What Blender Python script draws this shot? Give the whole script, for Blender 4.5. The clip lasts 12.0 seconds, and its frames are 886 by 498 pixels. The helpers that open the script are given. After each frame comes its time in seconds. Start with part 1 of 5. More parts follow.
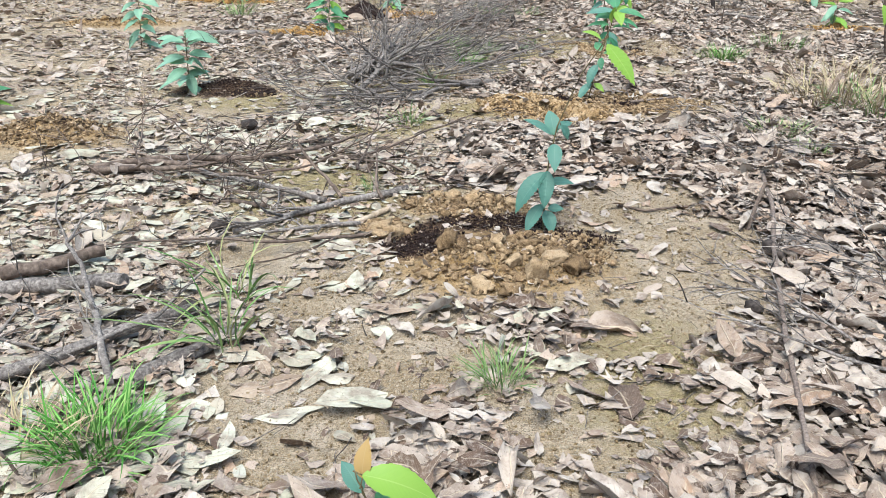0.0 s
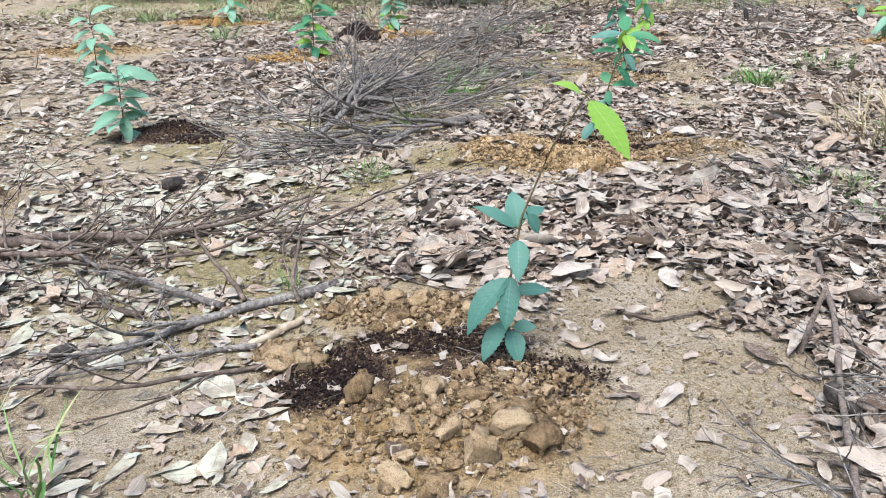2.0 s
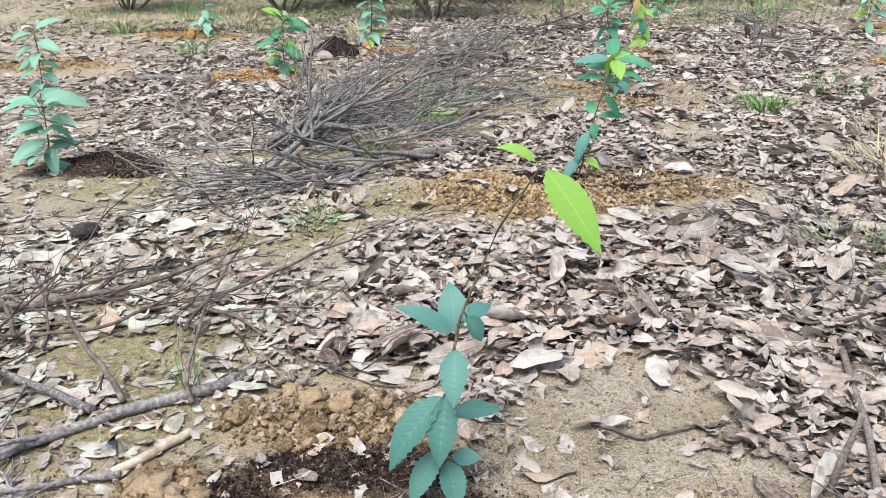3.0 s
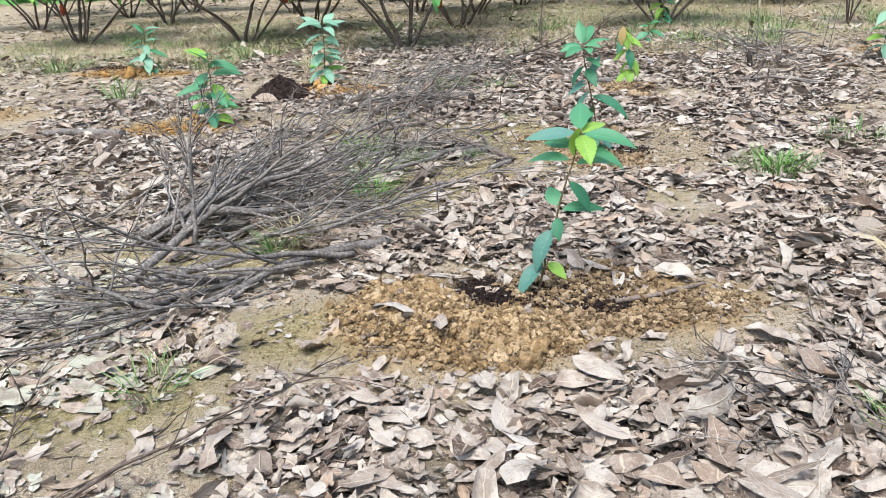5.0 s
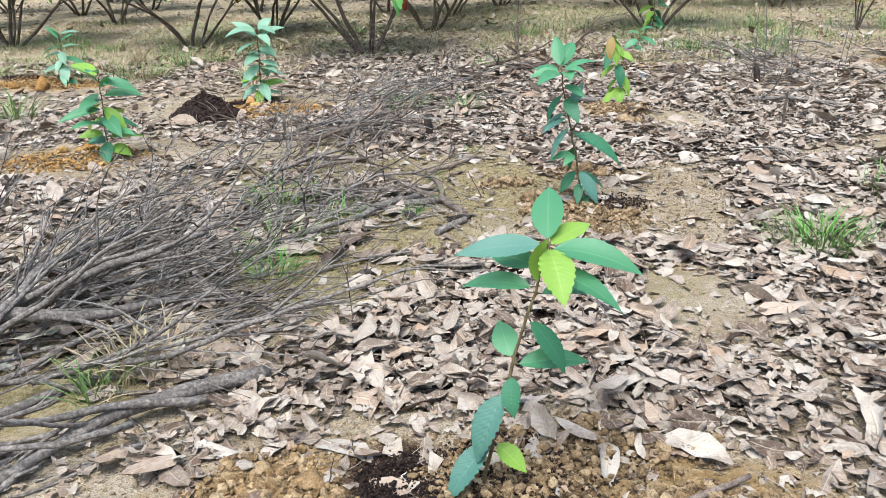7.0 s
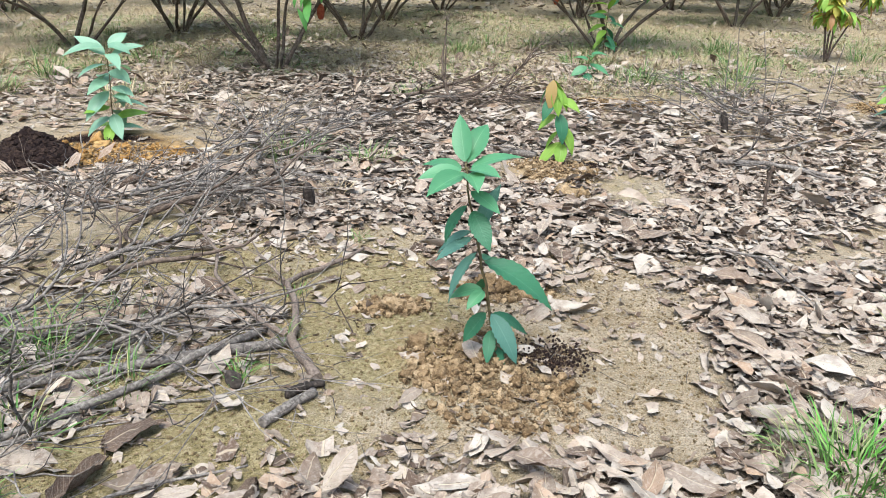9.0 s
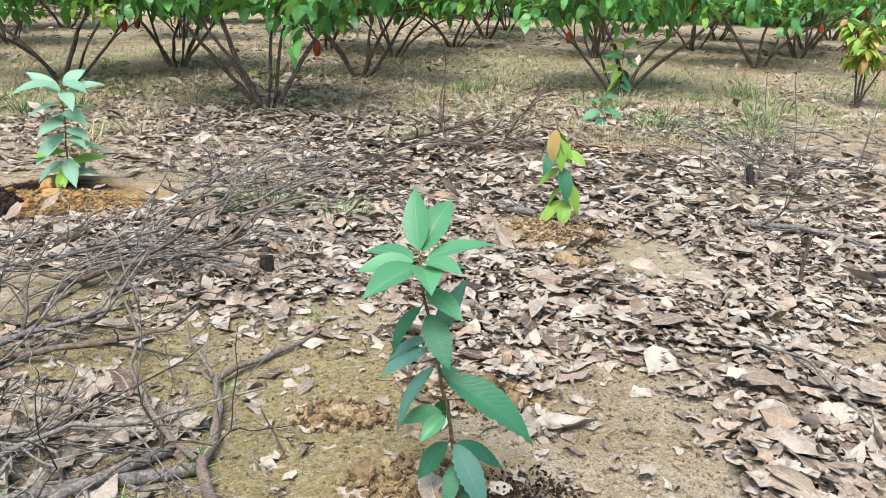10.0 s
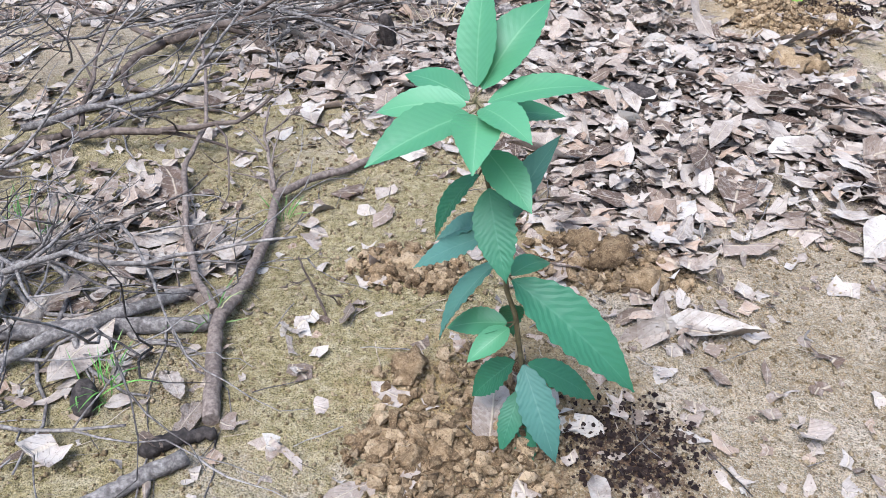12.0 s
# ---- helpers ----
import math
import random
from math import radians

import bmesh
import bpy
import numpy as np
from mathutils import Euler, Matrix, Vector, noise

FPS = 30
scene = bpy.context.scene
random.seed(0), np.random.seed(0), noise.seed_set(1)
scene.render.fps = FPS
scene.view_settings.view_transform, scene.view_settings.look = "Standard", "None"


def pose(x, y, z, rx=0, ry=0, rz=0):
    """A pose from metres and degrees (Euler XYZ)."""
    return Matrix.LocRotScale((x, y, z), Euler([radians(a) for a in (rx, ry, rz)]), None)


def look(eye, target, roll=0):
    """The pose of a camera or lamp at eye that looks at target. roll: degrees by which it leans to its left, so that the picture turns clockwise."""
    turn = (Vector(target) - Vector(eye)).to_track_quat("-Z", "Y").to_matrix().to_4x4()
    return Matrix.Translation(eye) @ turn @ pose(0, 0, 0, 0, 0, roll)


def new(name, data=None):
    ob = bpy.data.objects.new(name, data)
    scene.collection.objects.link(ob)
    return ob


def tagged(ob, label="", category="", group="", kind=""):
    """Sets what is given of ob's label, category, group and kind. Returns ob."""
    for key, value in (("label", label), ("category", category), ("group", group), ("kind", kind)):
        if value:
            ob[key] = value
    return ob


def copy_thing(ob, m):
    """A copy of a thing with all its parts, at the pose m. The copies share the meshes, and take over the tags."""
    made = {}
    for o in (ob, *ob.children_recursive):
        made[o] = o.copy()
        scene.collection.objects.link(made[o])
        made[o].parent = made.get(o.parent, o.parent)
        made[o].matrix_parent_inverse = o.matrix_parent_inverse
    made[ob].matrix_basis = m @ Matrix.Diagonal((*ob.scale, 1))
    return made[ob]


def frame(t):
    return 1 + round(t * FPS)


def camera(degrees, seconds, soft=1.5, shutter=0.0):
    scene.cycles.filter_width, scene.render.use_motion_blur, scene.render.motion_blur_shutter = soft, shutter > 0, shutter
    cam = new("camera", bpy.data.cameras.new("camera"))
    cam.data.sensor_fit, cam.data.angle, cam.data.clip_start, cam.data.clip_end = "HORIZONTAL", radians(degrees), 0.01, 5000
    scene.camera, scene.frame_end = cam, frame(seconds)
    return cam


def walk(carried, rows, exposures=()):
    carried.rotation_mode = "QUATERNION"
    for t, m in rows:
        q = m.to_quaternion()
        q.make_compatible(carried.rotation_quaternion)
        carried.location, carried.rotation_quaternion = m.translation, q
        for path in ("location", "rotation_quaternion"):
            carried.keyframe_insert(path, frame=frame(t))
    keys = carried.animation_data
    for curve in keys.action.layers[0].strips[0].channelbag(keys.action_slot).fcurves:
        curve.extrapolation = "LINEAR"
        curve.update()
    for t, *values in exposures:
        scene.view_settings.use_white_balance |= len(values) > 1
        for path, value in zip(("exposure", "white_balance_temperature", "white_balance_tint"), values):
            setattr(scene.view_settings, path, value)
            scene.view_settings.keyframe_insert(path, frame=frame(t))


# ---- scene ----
cam = camera(57.8, 12.0, soft=0.5)
PATH = [
    (0, (0.073, 0.195, 1.437), (0.051, 2.037, 0.656), -0.1),
    (0.5, (0.202, 0.446, 1.41), (0.102, 2.287, 0.636), -0.9),
    (1, (0.293, 0.725, 1.395), (0.107, 2.564, 0.629), -0.8),
    (1.5, (0.335, 1.095, 1.411), (0.18, 2.936, 0.644), -0.6),
    (2, (0.44, 1.396, 1.398), (0.337, 3.245, 0.643), -1.6),
    (2.5, (0.574, 1.706, 1.406), (0.471, 3.565, 0.676), -1.5),
    (3, (0.622, 2.108, 1.384), (0.522, 3.965, 0.649), -1.2),
    (3.2, (0.644, 2.229, 1.43), (0.54, 4.086, 0.695), -1.4),
    (4.8, (0.943, 3.311, 1.423), (0.833, 5.18, 0.72), -2.8),
    (5, (0.949, 3.466, 1.439), (0.848, 5.336, 0.737), -2.4),
    (5.5, (1.01, 3.757, 1.439), (0.986, 5.627, 0.731), -2.2),
    (6, (1.108, 4.114, 1.437), (1.079, 5.984, 0.728), -3.0),
    (6.5, (1.133, 4.476, 1.403), (1.071, 6.346, 0.695), -2.3),
    (6.7, (1.142, 4.651, 1.393), (1.078, 6.52, 0.687), -2.2),
    (8.3, (1.342, 6.006, 1.491), (1.292, 7.864, 0.752), 0.5),
    (8.5, (1.374, 6.187, 1.493), (1.341, 8.05, 0.766), 0.7),
    (9, (1.507, 6.55, 1.521), (1.574, 8.411, 0.793), 1.1),
    (9.5, (1.68, 6.857, 1.561), (1.74, 8.753, 0.926), 0.5),
    (10, (1.718, 7.264, 1.483), (1.742, 9.156, 0.833), 1.7),
    (10.5, (1.758, 7.562, 1.481), (1.736, 9.377, 0.641), 1.6),
    (11, (1.885, 7.846, 1.428), (1.645, 9.587, 0.473), -0.4),
    (11.5, (1.961, 8.024, 1.39), (1.518, 9.618, 0.266), -1.0),
    (12, (1.955, 8.144, 1.354), (1.517, 9.675, 0.143), -0.2),
]
walk(cam, [(t, look(eye, target, roll)) for t, eye, target, roll in PATH], [(0.0, 1.12, 6000, 3), (1.5, 1.13, 5900, 5), (3.0, 1.15, 5850, 5), (5.0, 1.15, 5950, 4), (8.5, 1.17, 6050, 3), (10.0, 1.18, 6250, 3), (10.6, 1.18, 6120, 5), (11.0, 1.19, 5970, 6), (11.5, 1.21, 5620, 8), (12.0, 1.21, 5520, 9)])

# ---- world and light: a bright overcast day ----
world = bpy.data.worlds.new("overcast_sky")
scene.world = world
world.use_nodes = True
wt = world.node_tree
sky = wt.nodes.new("ShaderNodeTexSky")
sky.sky_type, sky.sun_disc = "NISHITA", False
sky.sun_elevation, sky.sun_rotation = radians(62), radians(200)
sky.air_density, sky.dust_density, sky.ozone_density = 1.0, 4.0, 1.0
wt.links.new(sky.outputs[0], wt.nodes["Background"].inputs[0])
wt.nodes["Background"].inputs[1].default_value = 0.14
sun_data = bpy.data.lights.new("sun", "SUN")
sun_data.energy, sun_data.angle, sun_data.color = 1.85, radians(36), (1.0, 0.98, 0.95)
sun = new("sun", sun_data)
sun.matrix_world = look((0, 0, 30), (4.0, 12.0, 0))

# ---- materials ----


def node(m, kind, props=None, **ins):
    n = m.node_tree.nodes.new("ShaderNode" + kind)
    for k, v in (props or {}).items():
        if k == "operation":
            n.operation = v
        elif k == "blend_type":
            n.data_type, n.blend_type = "RGBA", v
        elif k == "feature":
            n.feature = v
        elif k == "layer":
            n.layer_name = v
        elif k == "distance":
            n.distance = v
    for k, v in ins.items():
        sock = n.inputs[int(k[1:])] if k[0] == "i" and k[1:].isdigit() else n.inputs[k.replace("_", " ")]
        if isinstance(v, bpy.types.NodeSocket):
            m.node_tree.links.new(v, sock)
        else:
            sock.default_value = (*v, 1.0) if isinstance(v, tuple) and len(v) == 3 and sock.type == "RGBA" else v
    return n


def noise_fac(m, co, scale, detail=4.0, rough=0.6):
    return node(m, "TexNoise", Vector=co, Scale=scale, Detail=detail, Roughness=rough).outputs["Fac"]


def ramp(m, fac, *stops):
    n = m.node_tree.nodes.new("ShaderNodeValToRGB")
    m.node_tree.links.new(fac, n.inputs[0])
    e = n.color_ramp.elements
    while len(e) < len(stops):
        e.new(0.5)
    for el, (p, c) in zip(e, stops):
        el.position, el.color = p, (*c, 1.0)
    return n.outputs[0]


def mix(m, fac, a, b, how="MIX"):
    n = node(m, "Mix", {"blend_type": how})
    for sock, v in ((n.inputs[0], fac), (n.inputs[6], a), (n.inputs[7], b)):
        if isinstance(v, bpy.types.NodeSocket):
            m.node_tree.links.new(v, sock)
        else:
            sock.default_value = (*v, 1.0) if isinstance(v, tuple) else v
    return n.outputs[2]


def calc(m, op, a, b=0.0):
    return node(m, "Math", {"operation": op}, i0=a, i1=b).outputs[0]


def step(m, v, lo, hi):
    return node(m, "MapRange", Value=v, From_Min=lo, From_Max=hi).outputs[0]


def finish(m, colour, rough, height=None, strength=0.5, dist=0.01, spec=0.3):
    p = m.node_tree.nodes["Principled BSDF"]
    for sock, v in ((p.inputs["Base Color"], colour), (p.inputs["Roughness"], rough), (p.inputs["Specular IOR Level"], spec)):
        if isinstance(v, bpy.types.NodeSocket):
            m.node_tree.links.new(v, sock)
        else:
            sock.default_value = (*v, 1.0) if isinstance(v, tuple) else v
    if height is not None:
        b = node(m, "Bump", Strength=strength, Distance=dist, Height=height)
        m.node_tree.links.new(b.outputs[0], p.inputs["Normal"])
    return m


def material(name):
    m = bpy.data.materials.new(name)
    m.use_nodes = True
    return m


def coords(m, kind="Object"):
    return m.node_tree.nodes.new("ShaderNodeTexCoord").outputs[kind]


def soil_colours(m, co, clay, humus, moss):
    """Sandy tan soil, with orange clay, dark humus and olive moss by their masks."""
    n1, n2, n3 = noise_fac(m, co, 2.3, 5), noise_fac(m, co, 14, 6, 0.7), noise_fac(m, co, 120, 4, 0.75)
    n5 = noise_fac(m, co, 42, 5, 0.7)
    sand = ramp(m, n1, (0.38, (0.315, 0.228, 0.13)), (0.5, (0.405, 0.31, 0.2)), (0.62, (0.49, 0.395, 0.295)))
    sand = mix(m, step(m, n5, 0.5, 0.66), sand, (0.20, 0.145, 0.082))
    sand = mix(m, step(m, n5, 0.47, 0.34), sand, (0.47, 0.385, 0.275))
    sand = mix(m, calc(m, "MULTIPLY", step(m, n3, 0.5, 0.62), 0.7), sand, (0.11, 0.078, 0.045))
    n4 = noise_fac(m, co, 330, 3, 0.7)
    sand = mix(m, step(m, n4, 0.53, 0.62), sand, (0.42, 0.37, 0.29))
    sand = mix(m, calc(m, "MULTIPLY", step(m, n4, 0.46, 0.37), 0.6), sand, (0.10, 0.072, 0.045))
    grit = node(m, "TexVoronoi", Vector=co, Scale=150.0)
    sand = mix(m, step(m, grit.outputs["Distance"], 0.4, 0.25), sand, mix(m, node(m, "SeparateColor", Color=grit.outputs["Color"]).outputs[0], (0.40, 0.345, 0.26), (0.11, 0.078, 0.046)))
    mossy = ramp(m, n5, (0.36, (0.175, 0.138, 0.055)), (0.5, (0.30, 0.24, 0.115)), (0.64, (0.43, 0.355, 0.215)))
    mossy = mix(m, calc(m, "MULTIPLY", step(m, n3, 0.54, 0.64), 0.7), mossy, (0.33, 0.265, 0.155))
    mossy = mix(m, step(m, n4, 0.47, 0.38), mossy, (0.04, 0.033, 0.012))
    mossy = mix(m, calc(m, "MULTIPLY", step(m, n4, 0.56, 0.65), 0.7), mossy, (0.36, 0.31, 0.19))
    clay_c = ramp(m, n2, (0.37, (0.17, 0.10, 0.04)), (0.5, (0.30, 0.197, 0.09)), (0.62, (0.40, 0.295, 0.175)))
    hum_c = ramp(m, n3, (0.38, (0.028, 0.017, 0.012)), (0.52, (0.07, 0.042, 0.028)), (0.68, (0.20, 0.12, 0.06)))
    wob = calc(m, "MULTIPLY", calc(m, "SUBTRACT", n2, 0.5), 1.3)
    wob2 = calc(m, "MULTIPLY", calc(m, "SUBTRACT", n3, 0.5), 0.7)
    wob = calc(m, "ADD", wob, wob2)
    c = mix(m, step(m, calc(m, "ADD", moss, wob), 0.3, 0.72), sand, mossy)
    c = mix(m, step(m, calc(m, "ADD", clay, wob), 0.3, 0.7), c, clay_c)
    c = mix(m, step(m, calc(m, "ADD", humus, wob), 0.38, 0.6), c, hum_c)
    c = mix(m, calc(m, "MULTIPLY", step(m, grit.outputs["Distance"], 0.38, 0.25), 0.38), c, mix(m, node(m, "SeparateColor", Color=grit.outputs["Color"]).outputs[1], (0.44, 0.365, 0.23), (0.06, 0.045, 0.022)))
    return c, n2, calc(m, "ADD", calc(m, "MULTIPLY", n5, 0.6), calc(m, "MULTIPLY", n3, 0.4)), grit.outputs["Distance"]


def make_ground_material():
    m = material("earth")
    co = coords(m)
    at = node(m, "VertexColor", {"layer": "soil"})
    rgb = node(m, "SeparateColor", Color=at.outputs["Color"])
    c, n2, n3, grit = soil_colours(m, co, rgb.outputs[0], rgb.outputs[1], rgb.outputs[2])
    # Leaf mould under litter, darkened further to paint in the shade between leaves.
    mould_shade = ramp(m, n3, (0.42, (0.02, 0.014, 0.01)), (0.5, (0.08, 0.06, 0.045)), (0.59, (0.24, 0.195, 0.155)))
    c = mix(m, step(m, calc(m, "ADD", at.outputs["Alpha"], calc(m, "MULTIPLY", calc(m, "SUBTRACT", n2, 0.5), 0.8)), 0.45, 0.85), c, mould_shade)
    h = calc(m, "ADD", calc(m, "MULTIPLY", n2, 1.6), calc(m, "ADD", calc(m, "MULTIPLY", n3, 2.2), calc(m, "MULTIPLY", grit, -0.5)))
    return finish(m, c, 0.95, h, 0.9, 0.012, 0.15)


def make_clod_material(name, a, b, c, fine=48.0):
    """Crumbly soil: tones by clod and by place, dark pores, fine relief."""
    m = material(name)
    geo = node(m, "NewGeometry")
    co, rnd = geo.outputs["Position"], calc(m, "FRACT", calc(m, "ADD", geo.outputs["Random Per Island"], node(m, "ObjectInfo").outputs["Random"]))
    n1, n2, n3 = noise_fac(m, co, 11.0, 3), noise_fac(m, co, fine, 5, 0.7), noise_fac(m, co, fine * 5, 4, 0.75)
    col = ramp(m, calc(m, "ADD", calc(m, "MULTIPLY", rnd, 0.25), calc(m, "ADD", calc(m, "MULTIPLY", n2, 0.5), calc(m, "MULTIPLY", n1, 0.27))), (0.34, a), (0.5, b), (0.66, c))
    col = mix(m, step(m, n3, 0.54, 0.66), col, a)
    col = mix(m, calc(m, "MULTIPLY", step(m, n3, 0.45, 0.35), 0.7), col, c)
    return finish(m, col, 0.95, calc(m, "ADD", n2, calc(m, "MULTIPLY", n3, 0.6)), 0.9, 0.008, 0.1)


def make_dry_leaf_material(name, tones):
    """Dead leaves: one tone a leaf, midrib and side veins, blotches."""
    m = material(name)
    uv, co = coords(m, "UV"), coords(m)
    r = calc(m, "FRACT", calc(m, "ADD", node(m, "NewGeometry").outputs["Random Per Island"], node(m, "ObjectInfo").outputs["Random"]))
    col = ramp(m, r, *[((i + 0.5) / len(tones), t) for i, t in enumerate(tones)])
    big, fine = noise_fac(m, co, 9.0, 4), noise_fac(m, co, 60.0, 4, 0.7)
    col = mix(m, step(m, big, 0.46, 0.6), col, mix(m, 0.6, col, (0.13, 0.085, 0.06)))
    spot = node(m, "TexVoronoi", Vector=co, Scale=95.0).outputs["Distance"]
    col = mix(m, step(m, spot, 0.2, 0.1), col, mix(m, 0.7, col, (0.08, 0.05, 0.035)))
    col = mix(m, step(m, fine, 0.5, 0.64), col, mix(m, 0.35, col, (0.48, 0.42, 0.36)))
    s = node(m, "SeparateXYZ", Vector=uv)
    u, v = calc(m, "ABSOLUTE", calc(m, "SUBTRACT", s.outputs[0], 0.5)), s.outputs[1]
    rib = step(m, u, 0.04, 0.015)
    vein = calc(m, "PINGPONG", calc(m, "SUBTRACT", calc(m, "MULTIPLY", v, 11.0), calc(m, "MULTIPLY", u, 5.0)), 0.5)
    side = step(m, vein, 0.07, 0.0)
    col = mix(m, calc(m, "MULTIPLY", rib, 0.6), col, (0.50, 0.41, 0.30))
    col = mix(m, calc(m, "MULTIPLY", side, 0.3), col, (0.50, 0.42, 0.32))
    h = calc(m, "ADD", calc(m, "ADD", rib, calc(m, "MULTIPLY", side, 0.6)), calc(m, "ADD", calc(m, "MULTIPLY", fine, 1.0), calc(m, "MULTIPLY", noise_fac(m, co, 28.0, 3), 2.5)))
    finish(m, col, 0.82, h, 0.7, 0.004, 0.15)
    return m


def make_green_leaf_material(name, a, b, vein_c, through_c, gloss=0.42, ribs=0.1, thin=0.22):
    """Living leaves: two greens, paler veins, light that comes through."""
    m = material(name)
    uv, co = coords(m, "UV"), coords(m)
    r = calc(m, "FRACT", calc(m, "ADD", node(m, "NewGeometry").outputs["Random Per Island"], node(m, "ObjectInfo").outputs["Random"]))
    n = noise_fac(m, co, 14.0, 3)
    col = mix(m, calc(m, "ADD", calc(m, "MULTIPLY", r, 0.7), calc(m, "MULTIPLY", n, 0.3)), a, b)
    s = node(m, "SeparateXYZ", Vector=uv)
    u, v = calc(m, "ABSOLUTE", calc(m, "SUBTRACT", s.outputs[0], 0.5)), s.outputs[1]
    rib = step(m, u, 0.03, 0.01)
    wave = calc(m, "PINGPONG", calc(m, "SUBTRACT", calc(m, "MULTIPLY", v, 15.0), calc(m, "MULTIPLY", u, 6.0)), 0.5)
    side = step(m, wave, 0.07, 0.0)
    col = mix(m, calc(m, "MULTIPLY", rib, 0.4), col, vein_c)
    col = mix(m, calc(m, "MULTIPLY", side, 0.06), col, vein_c)
    h = calc(m, "ADD", wave, calc(m, "MULTIPLY", n, 0.2))
    finish(m, col, gloss + 0.1, h, ribs, 0.008, 0.35)
    t = m.node_tree
    tr = node(m, "BsdfTranslucent", Color=through_c)
    mx = node(m, "MixShader", i0=thin, i1=t.nodes["Principled BSDF"].outputs[0], i2=tr.outputs[0])
    t.links.new(mx.outputs[0], t.nodes["Material Output"].inputs[0])
    return m


def make_bark_material(name, a, b, c, scale=30.0):
    m = material(name)
    geo = node(m, "NewGeometry")
    co, r = geo.outputs["Position"], geo.outputs["Random Per Island"]
    n1, n2 = noise_fac(m, co, scale, 5, 0.7), noise_fac(m, co, 5.0, 3)
    f = calc(m, "ADD", calc(m, "MULTIPLY", n1, 0.6), calc(m, "ADD", calc(m, "MULTIPLY", n2, 0.2), calc(m, "MULTIPLY", r, 0.25)))
    col = ramp(m, f, (0.38, a), (0.52, b), (0.68, c))
    return finish(m, col, 0.85, n1, 0.6, 0.004, 0.2)


def make_blade_material(name, a, b, c):
    m = material(name)
    r = node(m, "NewGeometry").outputs["Random Per Island"]
    col = ramp(m, r, (0.1, a), (0.5, b), (0.9, c))
    col = mix(m, step(m, noise_fac(m, coords(m), 1.1, 3), 0.45, 0.65), col, mix(m, 0.5, col, a))
    return finish(m, col, 0.6, None, spec=0.3)


EARTH = make_ground_material()
CLAY = make_clod_material("clay", (0.10, 0.058, 0.027), (0.285, 0.187, 0.09), (0.47, 0.345, 0.205))
ORANGE_CLAY = make_clod_material("orange_clay", (0.20, 0.10, 0.033), (0.35, 0.195, 0.065), (0.45, 0.295, 0.13))
BROWN_CLOD = make_clod_material("brown_soil", (0.07, 0.045, 0.025), (0.165, 0.112, 0.063), (0.28, 0.205, 0.125))
OCHRE = make_clod_material("ochre_soil", (0.075, 0.046, 0.024), (0.245, 0.165, 0.09), (0.42, 0.31, 0.19))
GRIT = make_clod_material("grit", (0.08, 0.055, 0.03), (0.25, 0.18, 0.098), (0.40, 0.31, 0.20))
HUMUS = make_clod_material("humus", (0.012, 0.008, 0.008), (0.026, 0.017, 0.015), (0.05, 0.033, 0.026))
DRY = make_dry_leaf_material("dry_leaf", [(0.084, 0.056, 0.041), (0.148, 0.107, 0.08), (0.325, 0.267, 0.216), (0.414, 0.354, 0.295), (0.355, 0.294, 0.242), (0.217, 0.158, 0.119), (0.453, 0.403, 0.343), (0.379, 0.321, 0.27), (0.335, 0.23, 0.156), (0.414, 0.357, 0.302)])
PALE = make_dry_leaf_material("pale_dry_leaf", [(0.368, 0.357, 0.266), (0.481, 0.471, 0.368), (0.256, 0.217, 0.153), (0.512, 0.501, 0.409), (0.389, 0.372, 0.276), (0.471, 0.445, 0.348), (0.338, 0.259, 0.184)])
TEAL = make_green_leaf_material("blue_green_leaf", (0.06, 0.155, 0.12), (0.11, 0.235, 0.185), (0.17, 0.29, 0.23), (0.15, 0.30, 0.17), 0.42, 0.16)
GREEN = make_green_leaf_material("green_leaf", (0.05, 0.175, 0.085), (0.10, 0.275, 0.135), (0.2, 0.38, 0.2), (0.16, 0.40, 0.10), 0.33, 0.07)
SAGE = make_green_leaf_material("sage_green_leaf", (0.14, 0.27, 0.18), (0.24, 0.40, 0.28), (0.3, 0.44, 0.34), (0.24, 0.45, 0.18), 0.36, 0.08)
DARK_GREEN = make_green_leaf_material("dark_green_leaf", (0.026, 0.12, 0.062), (0.05, 0.175, 0.092), (0.1, 0.24, 0.14), (0.12, 0.30, 0.08), 0.36, 0.2)
LIME = make_green_leaf_material("lime_leaf", (0.14, 0.28, 0.03), (0.24, 0.38, 0.065), (0.36, 0.46, 0.14), (0.35, 0.5, 0.06))
FLUSH = make_green_leaf_material("bronze_leaf", (0.30, 0.14, 0.06), (0.36, 0.26, 0.09), (0.4, 0.3, 0.15), (0.4, 0.25, 0.08))
YOUNG = make_green_leaf_material("yellow_leaf", (0.38, 0.36, 0.06), (0.48, 0.42, 0.10), (0.5, 0.46, 0.2), (0.55, 0.5, 0.08))
CROWN = make_green_leaf_material("crown_leaf", (0.03, 0.11, 0.03), (0.14, 0.36, 0.085), (0.2, 0.36, 0.12), (0.26, 0.52, 0.06), 0.26, 0.1, 0.2)
BARK = make_bark_material("grey_bark", (0.024, 0.02, 0.018), (0.12, 0.103, 0.092), (0.33, 0.295, 0.262), 70.0)
BROWN_BARK = make_bark_material("brown_bark", (0.05, 0.037, 0.03), (0.135, 0.102, 0.083), (0.28, 0.225, 0.185), 90.0)
DARK_BARK = make_bark_material("dark_bark", (0.03, 0.022, 0.018), (0.09, 0.066, 0.052), (0.22, 0.17, 0.135))
STEM = make_bark_material("stem", (0.045, 0.032, 0.02), (0.10, 0.078, 0.04), (0.19, 0.16, 0.085))
